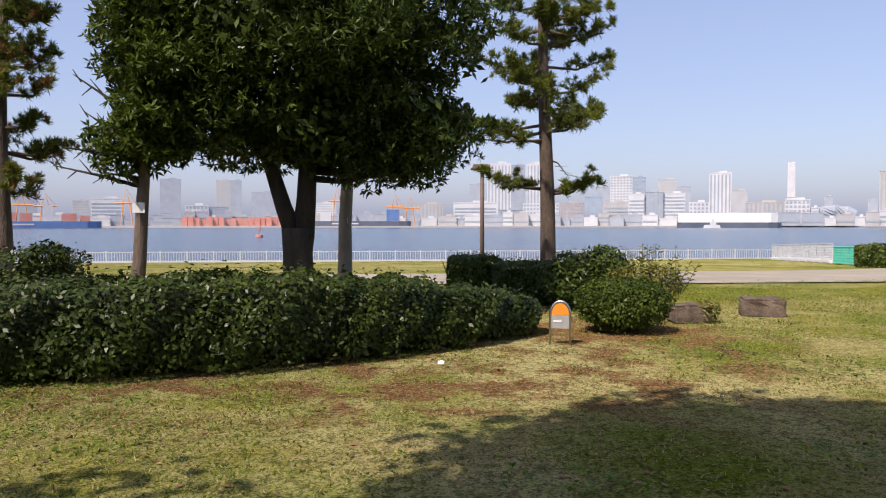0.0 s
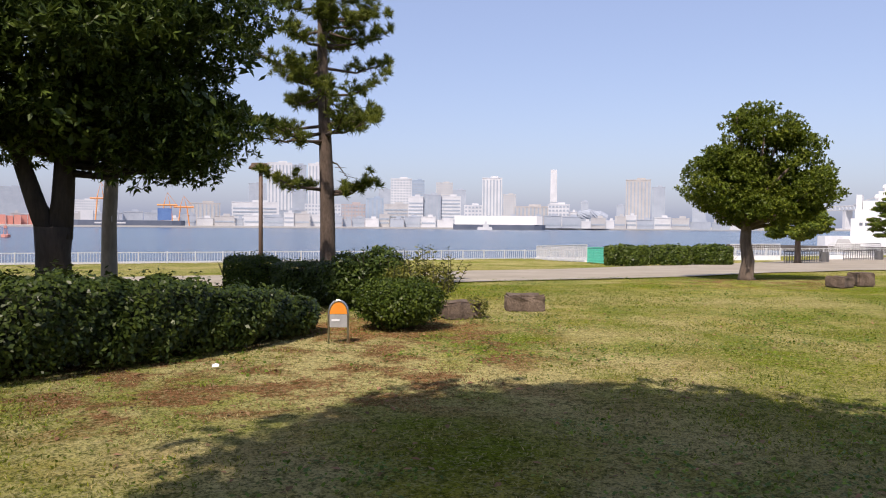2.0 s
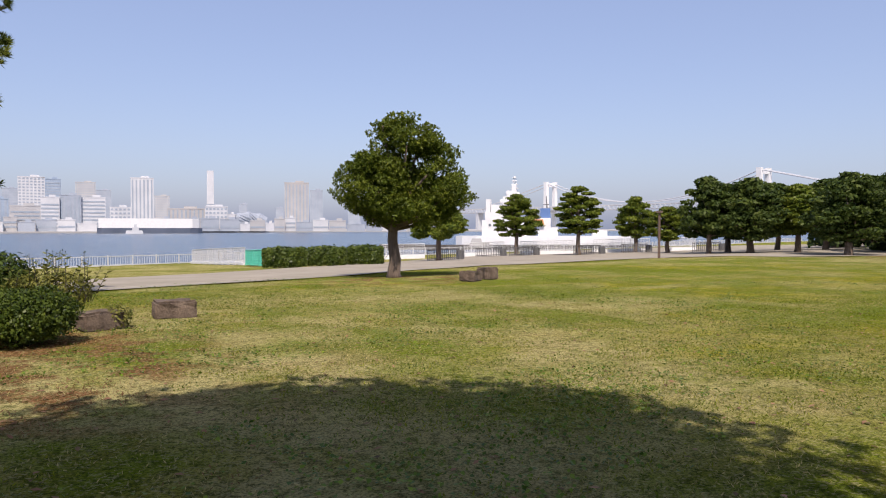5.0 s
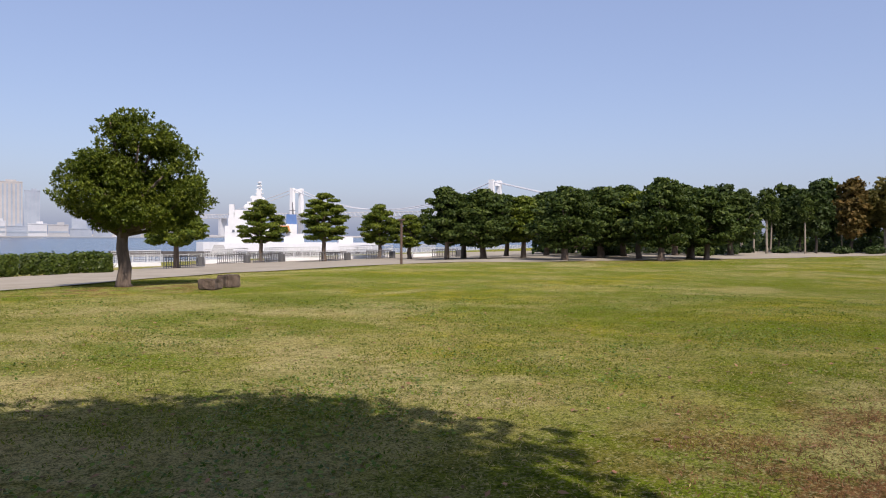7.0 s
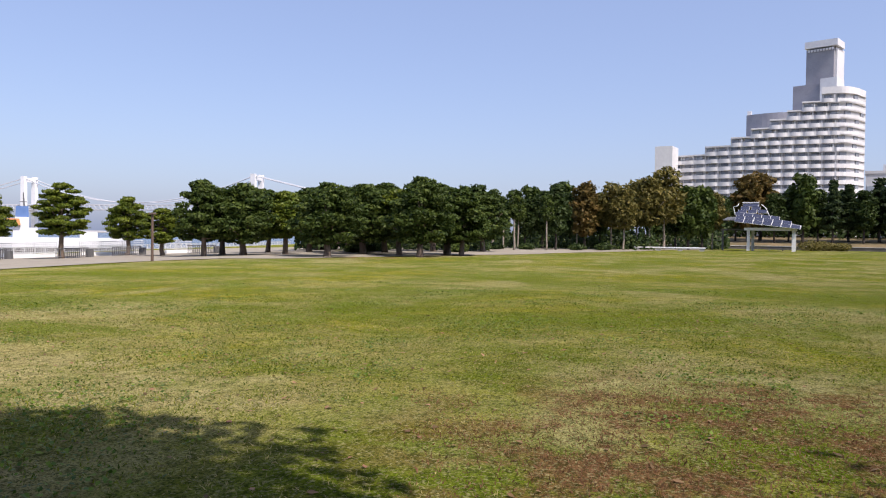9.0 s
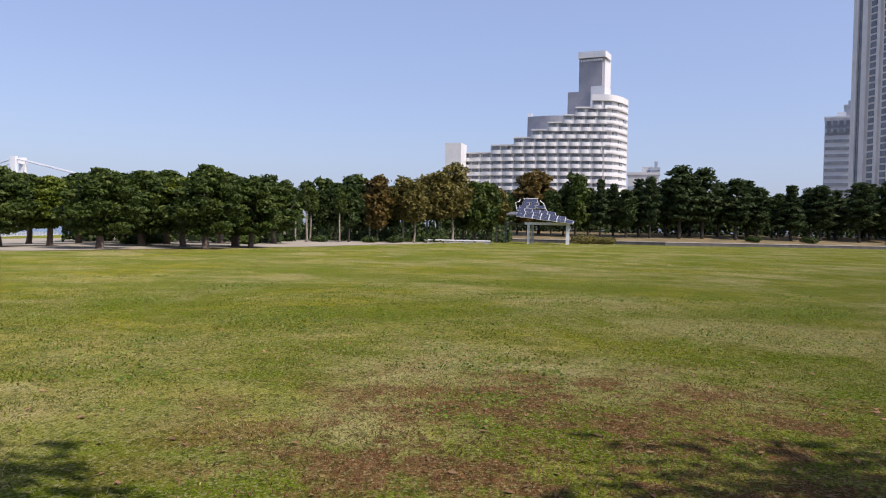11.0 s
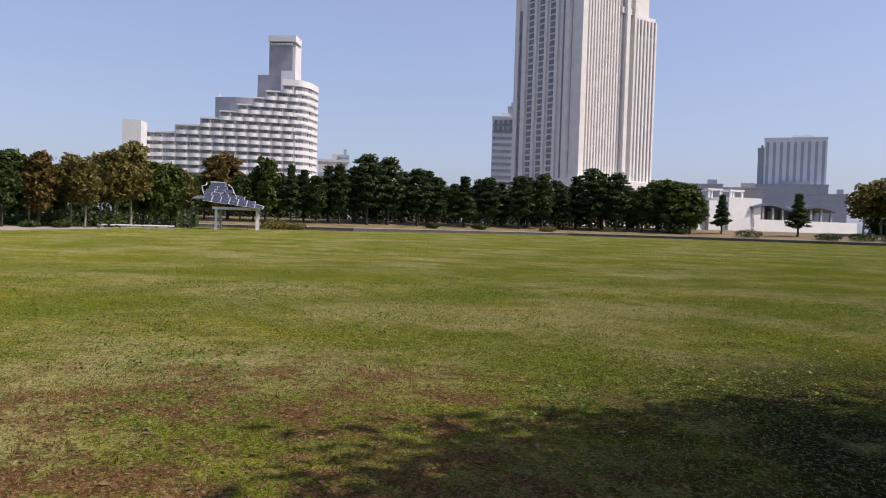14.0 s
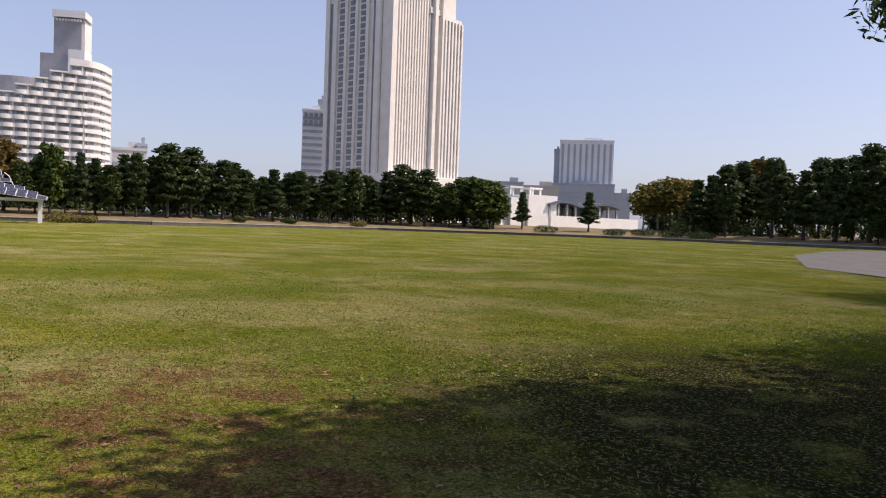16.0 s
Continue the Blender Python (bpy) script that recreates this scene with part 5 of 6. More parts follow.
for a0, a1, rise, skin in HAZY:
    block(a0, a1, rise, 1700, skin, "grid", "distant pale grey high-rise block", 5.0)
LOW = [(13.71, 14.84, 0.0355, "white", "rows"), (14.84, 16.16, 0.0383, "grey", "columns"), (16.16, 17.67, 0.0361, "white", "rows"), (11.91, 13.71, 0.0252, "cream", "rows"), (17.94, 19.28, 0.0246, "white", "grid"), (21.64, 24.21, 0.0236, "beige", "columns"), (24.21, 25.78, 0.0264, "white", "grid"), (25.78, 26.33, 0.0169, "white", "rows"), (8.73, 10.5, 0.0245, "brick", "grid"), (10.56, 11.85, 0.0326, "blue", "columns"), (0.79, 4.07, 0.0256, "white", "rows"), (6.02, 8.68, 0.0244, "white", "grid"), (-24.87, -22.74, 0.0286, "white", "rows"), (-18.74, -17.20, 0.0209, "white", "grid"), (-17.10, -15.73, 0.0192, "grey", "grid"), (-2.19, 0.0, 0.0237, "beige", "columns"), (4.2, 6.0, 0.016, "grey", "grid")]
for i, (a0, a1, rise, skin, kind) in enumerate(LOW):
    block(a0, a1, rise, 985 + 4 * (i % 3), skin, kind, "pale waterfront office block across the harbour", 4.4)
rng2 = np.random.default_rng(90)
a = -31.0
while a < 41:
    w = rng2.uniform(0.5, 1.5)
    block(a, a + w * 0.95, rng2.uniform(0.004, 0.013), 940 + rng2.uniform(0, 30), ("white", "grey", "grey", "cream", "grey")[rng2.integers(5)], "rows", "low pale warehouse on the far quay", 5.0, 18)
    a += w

stack = thing("chimney_tower", *far(24.6, 1100), -2.3, "white tapering incinerator chimney across the harbour", "chimney", -24.6)
part("shaft", Solid().box((0, 0, 18), (11.2, 11, 36)).box((0, 0, 60), (9.6, 10, 46), 0, 0.92), F_WHITE, stack)
part("base", Solid().box((0, -1, 16), (12, 11, 32)), F_GREY, stack, "grey lower shaft")
hall = thing("warehouse", *far(27.3, 1000), -2.3, "grey domed warehouse roof on the far quay", "building", -27.3)
part("roof", Solid().tube([(-21, 10, 12), (-12, 10, 15.5), (0, 10, 17), (12, 10, 15.5), (21, 10, 12)], [6, 8, 8.5, 8, 6], 12), F_GREY, hall)
part("wall", Solid().box((0, 10, 6), (44, 16, 12)), F_GREY, hall)

# ships, boats, containers
def ship(name, a0, a1, d, hull_h, hull, label, bow=1):
    mid, length = (a0 + a1) / 2, d * radians(a1 - a0)
    x, y = far(mid, d)
    ob = thing(name, x, y, -4.0, label, "ship", -mid)
    L, B = length / 2, length * 0.075
    deck = [(-L, -B * 0.7), (-L * 0.9, -B), (L * 0.75, -B), (L * 0.92, -B * 0.55), (L, 0), (L * 0.92, B * 0.55), (L * 0.75, B), (-L * 0.9, B), (-L, B * 0.7)]
    deck = [(bow * x, y) for x, y in deck][::bow]
    part("hull", Solid().prism(deck, -0.5, hull_h), hull, ob)
    return ob, L, B


carrier, L, B = ship("car_carrier", 17.13, 24.03, 860, 5.6, HULL_DARK, "long white car carrier ship with dark blue hull")
part("superstructure", Solid().prism([(-L * 0.97, -B), (L * 0.8, -B), (L * 0.93, -B * 0.4), (L * 0.93, B * 0.4), (L * 0.8, B), (-L * 0.97, B)], 5.6, 15.5), WHITE, carrier)
part("bridge", Solid().box((-L * 0.88, 0, -16), (8, B * 1.6, 6)).box((L * 0.6, 0, 13.6), (20, B, 1.2)), WHITE, carrier)
tug = Solid().box((0, 0, 1.6), (16, 5, 3.2), 0, 0.9).box((1, 0, 4.6), (6, 4, 3)).box((1, 0, 7.5), (2.5, 2, 3))
tagged(part("tugboat", tug, F_WHITE), "small white tugboat before the car carrier", "boat").matrix_basis = pose(*far(19.5, 790), -4.0, 0, 0, -19.5)
cs, L, B = ship("container_ship", -31.5, -24.19, 880, 7.0, HULL_BLUE, "blue-hulled container ship with red containers")
for k, (x, w, h) in enumerate(((-0.75, 0.2, 7), (-0.5, 0.2, 9), (-0.25, 0.2, 8), (0.45, 0.25, 8), (0.72, 0.16, 6))):
    part("container_stack", Solid().box((x * L, 0, 7.0 + h / 2), (w * L, B * 1.7, h)), RUST, cs)
part("bridge", Solid().box((0.1 * L, 0, 15), (9, B * 1.5, 17)), F_WHITE, cs)
part("name_bars", Solid().box((-0.35 * L, -B - 0.1, 3.8), (26, 0.2, 1.6)), F_WHITE, cs)
ds, L, B = ship("cargo_ship", -9.67, -2.41, 880, 7.2, HULL_DARK, "dark-hulled cargo ship moored at the far quay")
part("cargo", Solid().box((0.62 * L, 0, 14), (14, B * 1.6, 13)), HULL_BLUE, ds)
part("bridge", Solid().box((-0.75 * L, 0, 12), (12, B * 1.6, 10)), F_WHITE, ds)
part("name_bars", Solid().box((-0.35 * L, -B - 0.1, 4.4), (30, 0.2, 1.5)), F_WHITE, ds)
stacks = np.arange(-18.8, -11.9, 0.42)
cbox = Solid().box((0, 3, 4.8), (6.0, 6, 9.6)).mesh("container_stack", RUST)
cthing = thing("container_yard", *far(-15.4, 930), -2.3, "rows of rust-red stacked containers on the quay", "containers", 15.4)
for k, a in enumerate(stacks):
    ob = part("container", cbox, RUST, cthing)
    ob.location = (930 * math.tan(radians(a + 15.4)), rng2.uniform(0, 8), 0)
    ob.scale.z = rng2.uniform(0.75, 1.2)
for k, (a, rise) in enumerate(((-7.9, 0.0474), (-3.6, 0.0366), (-2.5, 0.0329), (-22.6, 0.0408), (-29.0, 0.036), (-27.6, 0.034))):
    x, y = far(a, 925)
    h = 3.8 + rise * 925
    ob = thing("gantry_crane", x, y, -2.3, "orange container gantry crane on the quay", "crane", -a, "harbour cranes")
    for lx in (-6, 6):
        part("leg", Solid().tube([(lx, 0, 0), (lx * 0.6, 0, h * 0.62)], [0.7, 0.7], 4), CRANE, ob)
    part("boom", Solid().tube([(-11, 0, h * 0.62), (11, 0, h * 0.62)], [0.9, 0.9], 4), CRANE, ob)
    part("mast", Solid().tube([(3, 0, h * 0.62), (0, 0, h), (-4, 0, h * 0.62)], [0.6, 0.5, 0.6], 4).tube([(0, 0, h), (10, 0, h * 0.64)], [0.25, 0.25], 4), CRANE, ob)
buoy = thing("buoy", *far(-13.6, 292), -4.0, "red channel buoy with a lattice top", "buoy")
part("float", Solid().tube([(0, 0, -0.4), (0, 0, 0.1), (0, 0, 0.9), (0, 0, 1.0)], [1.2, 1.45, 1.45, 1.0], 12), RUST, buoy)
part("tower", Solid().tube([(0.7, 0, 1), (0.25, 0, 3.4)], [0.1, 0.1], 5).tube([(-0.7, 0, 1), (-0.25, 0, 3.4)], [0.1, 0.1], 5).tube([(0, 0.7, 1), (0, 0.2, 3.4)], [0.1, 0.1], 5).box((0, 0, 3.5), (0.9, 0.9, 0.8)).tube([(0, 0, 3.9), (0, 0, 4.6)], [0.16, 0.05], 6), RUST, buoy)

# the white ship behind the promenade trees
ws, L, B = ship("survey_ship", 42.6, 55.8, 215, 3.4, WHITE, "large white survey ship moored beyond the promenade", -1)
for k, (x, w, z, h) in enumerate(((0.44, 0.5, 3.4, 4.4), (0.50, 0.31, 7.8, 2.2), (0.47, 0.24, 10.0, 2.1), (0.37, 0.17, 12.1, 2.3), (0.35, 0.11, 14.4, 1.6), (0.33, 0.05, 16.0, 1.6), (0.62, 0.05, 10.0, 3.6), (-0.05, 0.22, 3.4, 2.4), (-0.02, 0.12, 5.8, 2.6), (-0.62, 0.16, 3.4, 1.6))):
    part("deckhouse", Solid().box((-x * L, 0, z + h / 2), (w * L, B * 1.6, h)), WHITE, ws)
mast = Solid()
for dx, dy in ((-0.7, 0), (0.7, 0), (0, 0.7)):
    mast.tube([(-0.33 * L + dx, dy, 16), (-0.325 * L + dx * 0.3, dy * 0.3, 20.2)], [0.16, 0.09], 5)
for z, w in ((16.8, 2.2), (17.9, 1.9), (18.9, 1.5), (19.8, 1.1)):
    mast.box((-0.328 * L, 0, z), (w, 1.0, 0.18))
part("mast", mast, WHITE, ws)
for x, z, r in ((-0.40, 15.4, 0.8), (-0.47, 13.1, 0.7), (-0.55, 11.3, 0.6), (-0.29, 15.2, 0.6)):
    part("radar_dome", Solid().tube([(x * L, 0, z - r), (x * L, 0, z - 0.5 * r), (x * L, 0, z + 0.3 * r), (x * L, 0, z + 0.8 * r), (x * L, 0, z + r)], [0.5 * r, 0.9 * r, r, 0.6 * r, 0.1 * r], 10), WHITE, ws, smooth=True)
for k in range(7):
    part("deck_window", Solid().box((-(0.30 + 0.05 * k) * L, -B * 0.81, 6.4), (0.7, 0.15, 0.7)), GLASS_GREY, ws)
part("lattice_mast", Solid().tube([(0.05 * L, 0, 7), (0.03 * L, 0, 14.5)], [0.35, 0.12], 5).box((0.03 * L, 0, 12.2), (1.6, 0.2, 0.2)), GREY_RAIL, ws, "dark lattice mast")
part("funnel", Solid().box((0.02 * L, -1, 9.0), (3.0, 3, 4.2), 0, 0.9), HULL_BLUE, ws, "blue funnel")
part("lifeboat", Solid().box((-0.06 * L, -B * 0.85, 7.2), (3.4, 1.6, 1.6), 0, 0.8), CRANE, ws, "orange lifeboat")
wharf = Solid().box((0, 0, 0), (75, 1.2, 1.2))
tagged(part("jetty", wharf, WALL_DARK), "dark low jetty by the white ship", "jetty").matrix_basis = pose(*far(49, 175), -2.9, 0, 0, -49)
pit = thing("harbour_tractor", *far(44.2, 165), -2.4, "grey machinery on the jetty", "machine", -44)
part("body", Solid().box((0, 0, 0.9), (3.2, 2, 1.6), 0, 0.6).box((1.6, 0, 0.5), (2.5, 1.5, 0.8)), GREY_PLATE, pit)

# suspension bridge
T1, T2 = Vector(far(49.65, 2070)), Vector(far(64.47, 1690))
way = (T2 - T1).normalized()
bturn = math.degrees(math.atan2(way.y, way.x))
bridge = thing("suspension_bridge", T1.x, T1.y, -4, "white double-deck suspension bridge over the harbour", "bridge", bturn)
span = (T2 - T1).length
for x in (0, span):
    tw = Solid()
    for y in (-16, 16):
        tw.box((x, y, 64), (12, 10, 132), 0, 0.88)
    for z in (50, 122):
        tw.box((x, 0, z), (8, 30, 10))
    part("pylon", tw, WHITE, bridge)
deckz = 57
part("deck", Solid().box((span / 2, 0, deckz + 6), (span + 1000, 26, 2.4)).box((span / 2, 0, deckz - 5), (span + 1000, 24, 2.0)), F_WHITE, bridge)
truss = Solid()
for k, x in enumerate(np.arange(-480, span + 480, 14)):
    truss.tube([(x, -13, deckz - 5), (x + 7, -13, deckz + 6)], [0.8, 0.8], 4).tube([(x + 7, -13, deckz + 6), (x + 14, -13, deckz - 5)], [0.8, 0.8], 4)
tagged(part("truss", truss, F_WHITE, bridge), kind="stuff")
for y in (-14, 14):
    part("cable", Solid().tube([(span * w, y, 68 + 58 * (2 * w - 1) ** 2) for w in np.linspace(0, 1, 21)], [1.3] * 21, 5), F_WHITE, bridge)
    for x0, sg in ((0, -1), (span, 1)):
        part("cable", Solid().tube([(x0 + sg * 260 * w, y, 126 - 60 * w) for w in np.linspace(0, 1, 6)], [1.3] * 6, 5), F_WHITE, bridge)
for x in (-300, span + 300):
    part("pier", Solid().box((x, 0, 26), (10, 22, 52)), F_WHITE, bridge)

# curved hotel with stepped floors
# Grey puts the shade on the hotel's towers and rooftop drum into the tile.
SHADED_TILE = facade("shaded_tile_wall", (0.24, 0.24, 0.27), (0.32, 0.32, 0.35), 0.6, 0.3)
hotel = thing("curved_hotel", 0, 0, 0, "white curved hotel with stepped balcony floors", "building")
H_SKIN = facade("hotel_white_tiles", (0.62, 0.62, 0.63), (0.74, 0.74, 0.74), 0.6, 0.15)
H_WALL = facade("hotel_recess_wall", (0.5, 0.51, 0.52), (0.6, 0.6, 0.61), 0.6, 0.15)


def front(turn):
    d = 257 + 0.14 * max(0, 103 - turn) ** 2 + 0.08 * max(0, turn - 103) ** 2
    if turn > 105.6:
        d += 11 * ((turn - 105.6) / 1.6) ** 2.4
    return d


FH, TOP = 2.46, 45.7


def step_at(z):
    """Where the floor under the height z begins: the upper floors step back."""
    return 104.6 if z > 44 else 103.4 if z > 41.5 else 102.5 if z > 39.5 else 101.4 if z > 37 else 100.2 if z > 34.5 else 98.9 if z > 32.2 else 97.2 if z > 29.8 else 94.9


for k in range(18):
    z1 = TOP - FH * k
    left = step_at(z1)
    ts = list(np.linspace(left, 105.6, max(3, int((105.6 - left) * 1.5)))) + list(np.linspace(105.8, 107.2, 8))
    inner = [far(t, front(t) + 1.5) for t in ts] + [far(106.3, 290), far(left + 0.1, 290)]
    outer = [far(t, front(t)) for t in ts]
    part("floor_wall", Solid().prism(inner, z1 - FH, z1 - 0.02), H_WALL, hotel)
    bays = list(np.arange(left, 105.6, 0.137)) + list(np.linspace(105.8, 107.2, 8))
    para = [far(t, front(t) + 0.1 - (0.75 * abs(math.sin(math.pi * (t - left + 0.06) / 0.82)) ** 0.6 if t < 105.6 else 0)) for t in bays] + [far(t, front(t) + 1.7) for t in bays[::-1]]
    part("balcony", Solid().prism(para, z1 - FH - 0.3, z1 - FH + 0.95), H_SKIN, hotel)
    if k < 8:
        para = [far(t, front(t) - 0.1) for t in ts] + [far(t, front(t) + 3) for t in ts[::-1]]
        part("roof_edge", Solid().prism(para, z1 - 0.05, z1 + 0.35 + (1.6 if k == 0 else 0)), H_SKIN, hotel)
H_GLASS = facade("hotel_window_glass", (0.17, 0.19, 0.23), (0.33, 0.36, 0.40), 0.25, 0.4)
win_me = Solid().box((0, 0, 0), (2.1, 0.6, 1.35)).mesh("window", H_GLASS)
div_me = Solid().box((0, 0, 0), (0.3, 1.5, 2.2)).mesh("balcony_divider", H_SKIN)
for k in range(14):
    z1 = TOP - FH * k
    left = step_at(z1)
    for t in np.arange(left + 0.35, 107.0, 0.82):
        d = front(t) + 1.5
        slope = math.degrees(math.atan2(front(t + 0.1) - front(t - 0.1), d * radians(0.2)))
        x, y = far(t, d)
        ob = part("window", win_me, H_GLASS, hotel)
        ob.matrix_basis = pose(x, y, z1 - FH * 0.38, 0, 0, -t + slope)
        if t > 105.3:
            continue
        x, y = far(t + 0.41, d - 0.6)
        part("balcony_divider", div_me, H_SKIN, hotel).matrix_basis = pose(x, y, z1 - FH * 0.5, 0, 0, -t + slope)


def standing(turn, d, size, z, spin, solid=None):
    x, y = far(turn, d)
    return (solid or Solid()).box((x, y, z + size[2] / 2), size, -turn + spin)


part("end_tower", standing(94.6, 262, (5.6, 8, 31.3), 0, -14), H_SKIN, hotel)
part("penthouse", Solid().prism([far(t, 276 + 0.9 * (t - 102) ** 2) for t in np.linspace(99.9, 103.6, 12)] + [far(103.4, 292), far(100.2, 292)], 20, 43.6), SHADED_TILE, hotel, "curved rooftop drum painted grey for its shade")
part("penthouse_cap", standing(100.1, 284, (1.2, 2, 2.0), 43.5, -8), H_SKIN, hotel)
part("lift_tower", standing(104.62, 287, (8.6, 7.0, 65.2), 0, -16), SHADED_TILE, hotel, "tiled tower with its shaded front painted grey")
# White slab paints in the lit side of the grey tower.
part("tower_side", standing(105.62, 287.6, (0.6, 7.6, 65.4), 0, -16), H_SKIN, hotel)
part("tower_cap", standing(104.7, 286.6, (10.2, 8.2, 2.2), 65.6, -16), H_SKIN, hotel)
for k in range(9):
    part("vent", standing(103.75 + 0.18 * k, 283.0 - 0.3 * k + 1.2, (0.5, 0.3, 0.8), 64.3, -16), H_SKIN, hotel)
part("lower_block", standing(104.2, 283, (11.5, 9, 52.6), 0, -16), SHADED_TILE, hotel)
part("side_block", standing(105.2, 280, (5, 8, 54.0), 0, -16), H_SKIN, hotel)
block(107.3, 109.5, 0.0766, 310, "white", "rows", "low white annex beside the curved hotel", 4.0, 20, "annex_building", 0.0, "buildings beyond the park")
block(108.86, 109.5, 0.0828, 312, "grey", "rows", "grey rooftop block of the annex", 4.0, 8, "annex_building", 0.0, "buildings beyond the park")

# stone-clad high-rise hotel
T_SKIN = facade("warm_stone_cladding", (0.64, 0.62, 0.60), (0.76, 0.74, 0.71), 0.7, 0.25)
cx, cy = far(126.6, 372)
tower = thing("high_rise_hotel", cx, cy, 0, "tall beige stone high-rise hotel with vertical ribs", "building", -126.6 + 45)
# local: the corner at 0,0; the left front runs along +y, the right front along +x
TT = 132.0
part("left_wing", Solid().box((14, 27, TT / 2), (26, 46, TT)), T_SKIN, tower)
part("corner_pier", Solid().box((2.2, 4, TT / 2), (3.4, 7, TT)), T_SKIN, tower)
part("right_wing", Solid().box((27, 14, TT / 2), (44, 24, TT)), T_SKIN, tower)
part("end_wing", Solid().box((43.5, 8, 55), (15, 18, 110)), T_SKIN, tower)
part("podium", Solid().box((26, 10, 13), (54, 30, 26)), T_SKIN, tower, bevel=0.3)
for k, (y, w, dpt) in enumerate(((9.5, 3.0, 2.2), (18.0, 2.0, 1.2), (26, 1.8, 1.2), (33.8, 1.8, 1.2), (42, 3.2, 1.4), (48.5, 3.0, 0.8))):
    part("pier", Solid().box((1 - dpt / 2, y, TT / 2), (dpt, w, TT)), T_SKIN, tower)
w_me = Solid().box((0, 0, 0), (0.5, 3.2, 2.3)).mesh("window", GLASS_GREY)
for y in (22.0, 29.9, 37.8):
    for j in range(33):
        part("window", w_me, GLASS_GREY, tower).location = (0.95, y, 28 + j * 3.15)
for y in (7.7, 13.6, 46.0):
    part("window_strip", Solid().box((0.95, y, 70), (0.3, 1.6, 90)), GLASS_GREY, tower)
for k, x in enumerate(np.arange(5.6, 29.5, 2.0)):
    part("rib", Solid().box((x, 1.5, TT / 2), (0.95, 1.6, TT)), T_SKIN, tower)
for x in np.arange(6.6, 28.5, 2.0):
    part("window_strip", Solid().box((x, 1.95, 76), (0.85, 0.3, 100)), GLASS_PALE, tower)
part("recess", Solid().box((33.0, 1.95, 78), (4.4, 0.4, 104)), GLASS_GREY, tower, "dark recessed window slot")
part("link_beam", Solid().box((31.5, 1.0, 111), (9, 2.2, 3.0)), T_SKIN, tower)
for x in (30.5, 36.2):
    part("pier", Solid().box((x, 0.4, TT / 2), (2.4, 3.6, TT)), T_SKIN, tower)
for k, x in enumerate(np.arange(37.5, 51.2, 2.6)):
    part("rib", Solid().box((x, -1.4, 54), (1.2, 1.2, 108)), T_SKIN, tower)
for x in np.arange(38.8, 50, 2.6):
    part("window_strip", Solid().box((x, -1.02, 62), (1.0, 0.3, 72)), GLASS_PALE, tower)
    part("window", Solid().box((x, -1.05, 104), (1.5, 0.3, 8)), GLASS_GREY, tower)
b3 = block(120.17, 121.75, 0.1413, 450, "bright", "rows", "narrow white office tower with window bands", 3.8, 16, "office_tower", 0.0, "buildings beyond the park", H_GLASS)
roof_window = Solid().box((0, 0, 0), (1.9, 0.5, 2.8)).mesh("roof_window", GLASS_GREY)
for k in range(4):
    for j in range(2):
        part("roof_window", roof_window, GLASS_GREY, b3).location = (-4.2 + 2.9 * k, -0.4, 58.2 + 4.2 * j)
block(121.3, 121.8, 0.1545, 465, "grey", "rows", "grey lift core behind the office tower", 3.8, 10, "office_tower", 0.0, "buildings beyond the park")
block(139.37, 143.28, 0.1145, 620, "bright", "columns", "grey ribbed office block beyond the park", 4.0, 40, "office_block", 0.0, "buildings beyond the park")
block(138.97, 139.4, 0.1027, 625, "grey", "rows", "grey stair core of the office block", 4.0, 30, "office_block", 0.0, "buildings beyond the park")
block(138.1, 143.45, 0.0586, 610, "grey", "rows", "broad low podium of the office block", 4.0, 30, "office_podium", 0.0, "buildings beyond the park")
block(134.9, 136.76, 0.0580, 430, "grey", "rows", "low grey building behind the trees", 4.0, 20, "distant_building", 0.0, "buildings beyond the park")
block(136.8, 139.4, 0.0540, 440, "beige", "rows", "low beige building behind the trees", 4.0, 20, "distant_building", 0.0, "buildings beyond the park")
block(143.4, 144.6, 0.047, 440, "grey", "rows", "low grey building behind the hall", 4.0, 20, "distant_building", 0.0, "buildings beyond the park")

# white hall with canopies
hx, hy = far(138.3, 205)
wh = thing("white_hall", hx, hy, 0, "low white park hall with curved canopy roofs", "building", -138.3 + 45)
wh.scale.x = 1.25
part("wall", Solid().box((0.0, 6, 5.2), (8.6, 12, 10.4)), WHITE, wh)
for x in (-6.6, -0.9):
    s = Solid()
    for dx in (-1.5, 1.5):
        for dy in (0, 3):
            s.box((x + dx, dy + 2, 11.2), (0.4, 0.4, 2.2))
    part("roof_frame", s.box((x, 3.5, 12.2), (3.8, 3.8, 0.4)), WHITE, wh)
part("stair_block", Solid().box((-6.4, 4, 4.7), (4.2, 6, 9.4)).box((-9.5, 3, 3.6), (3.5, 2, 3.0), 0, 0.4), WHITE, wh)
part("terrace_wall", Solid().box((15.0, -2, 3.4), (29, 1.0, 3.4)), WHITE, wh)
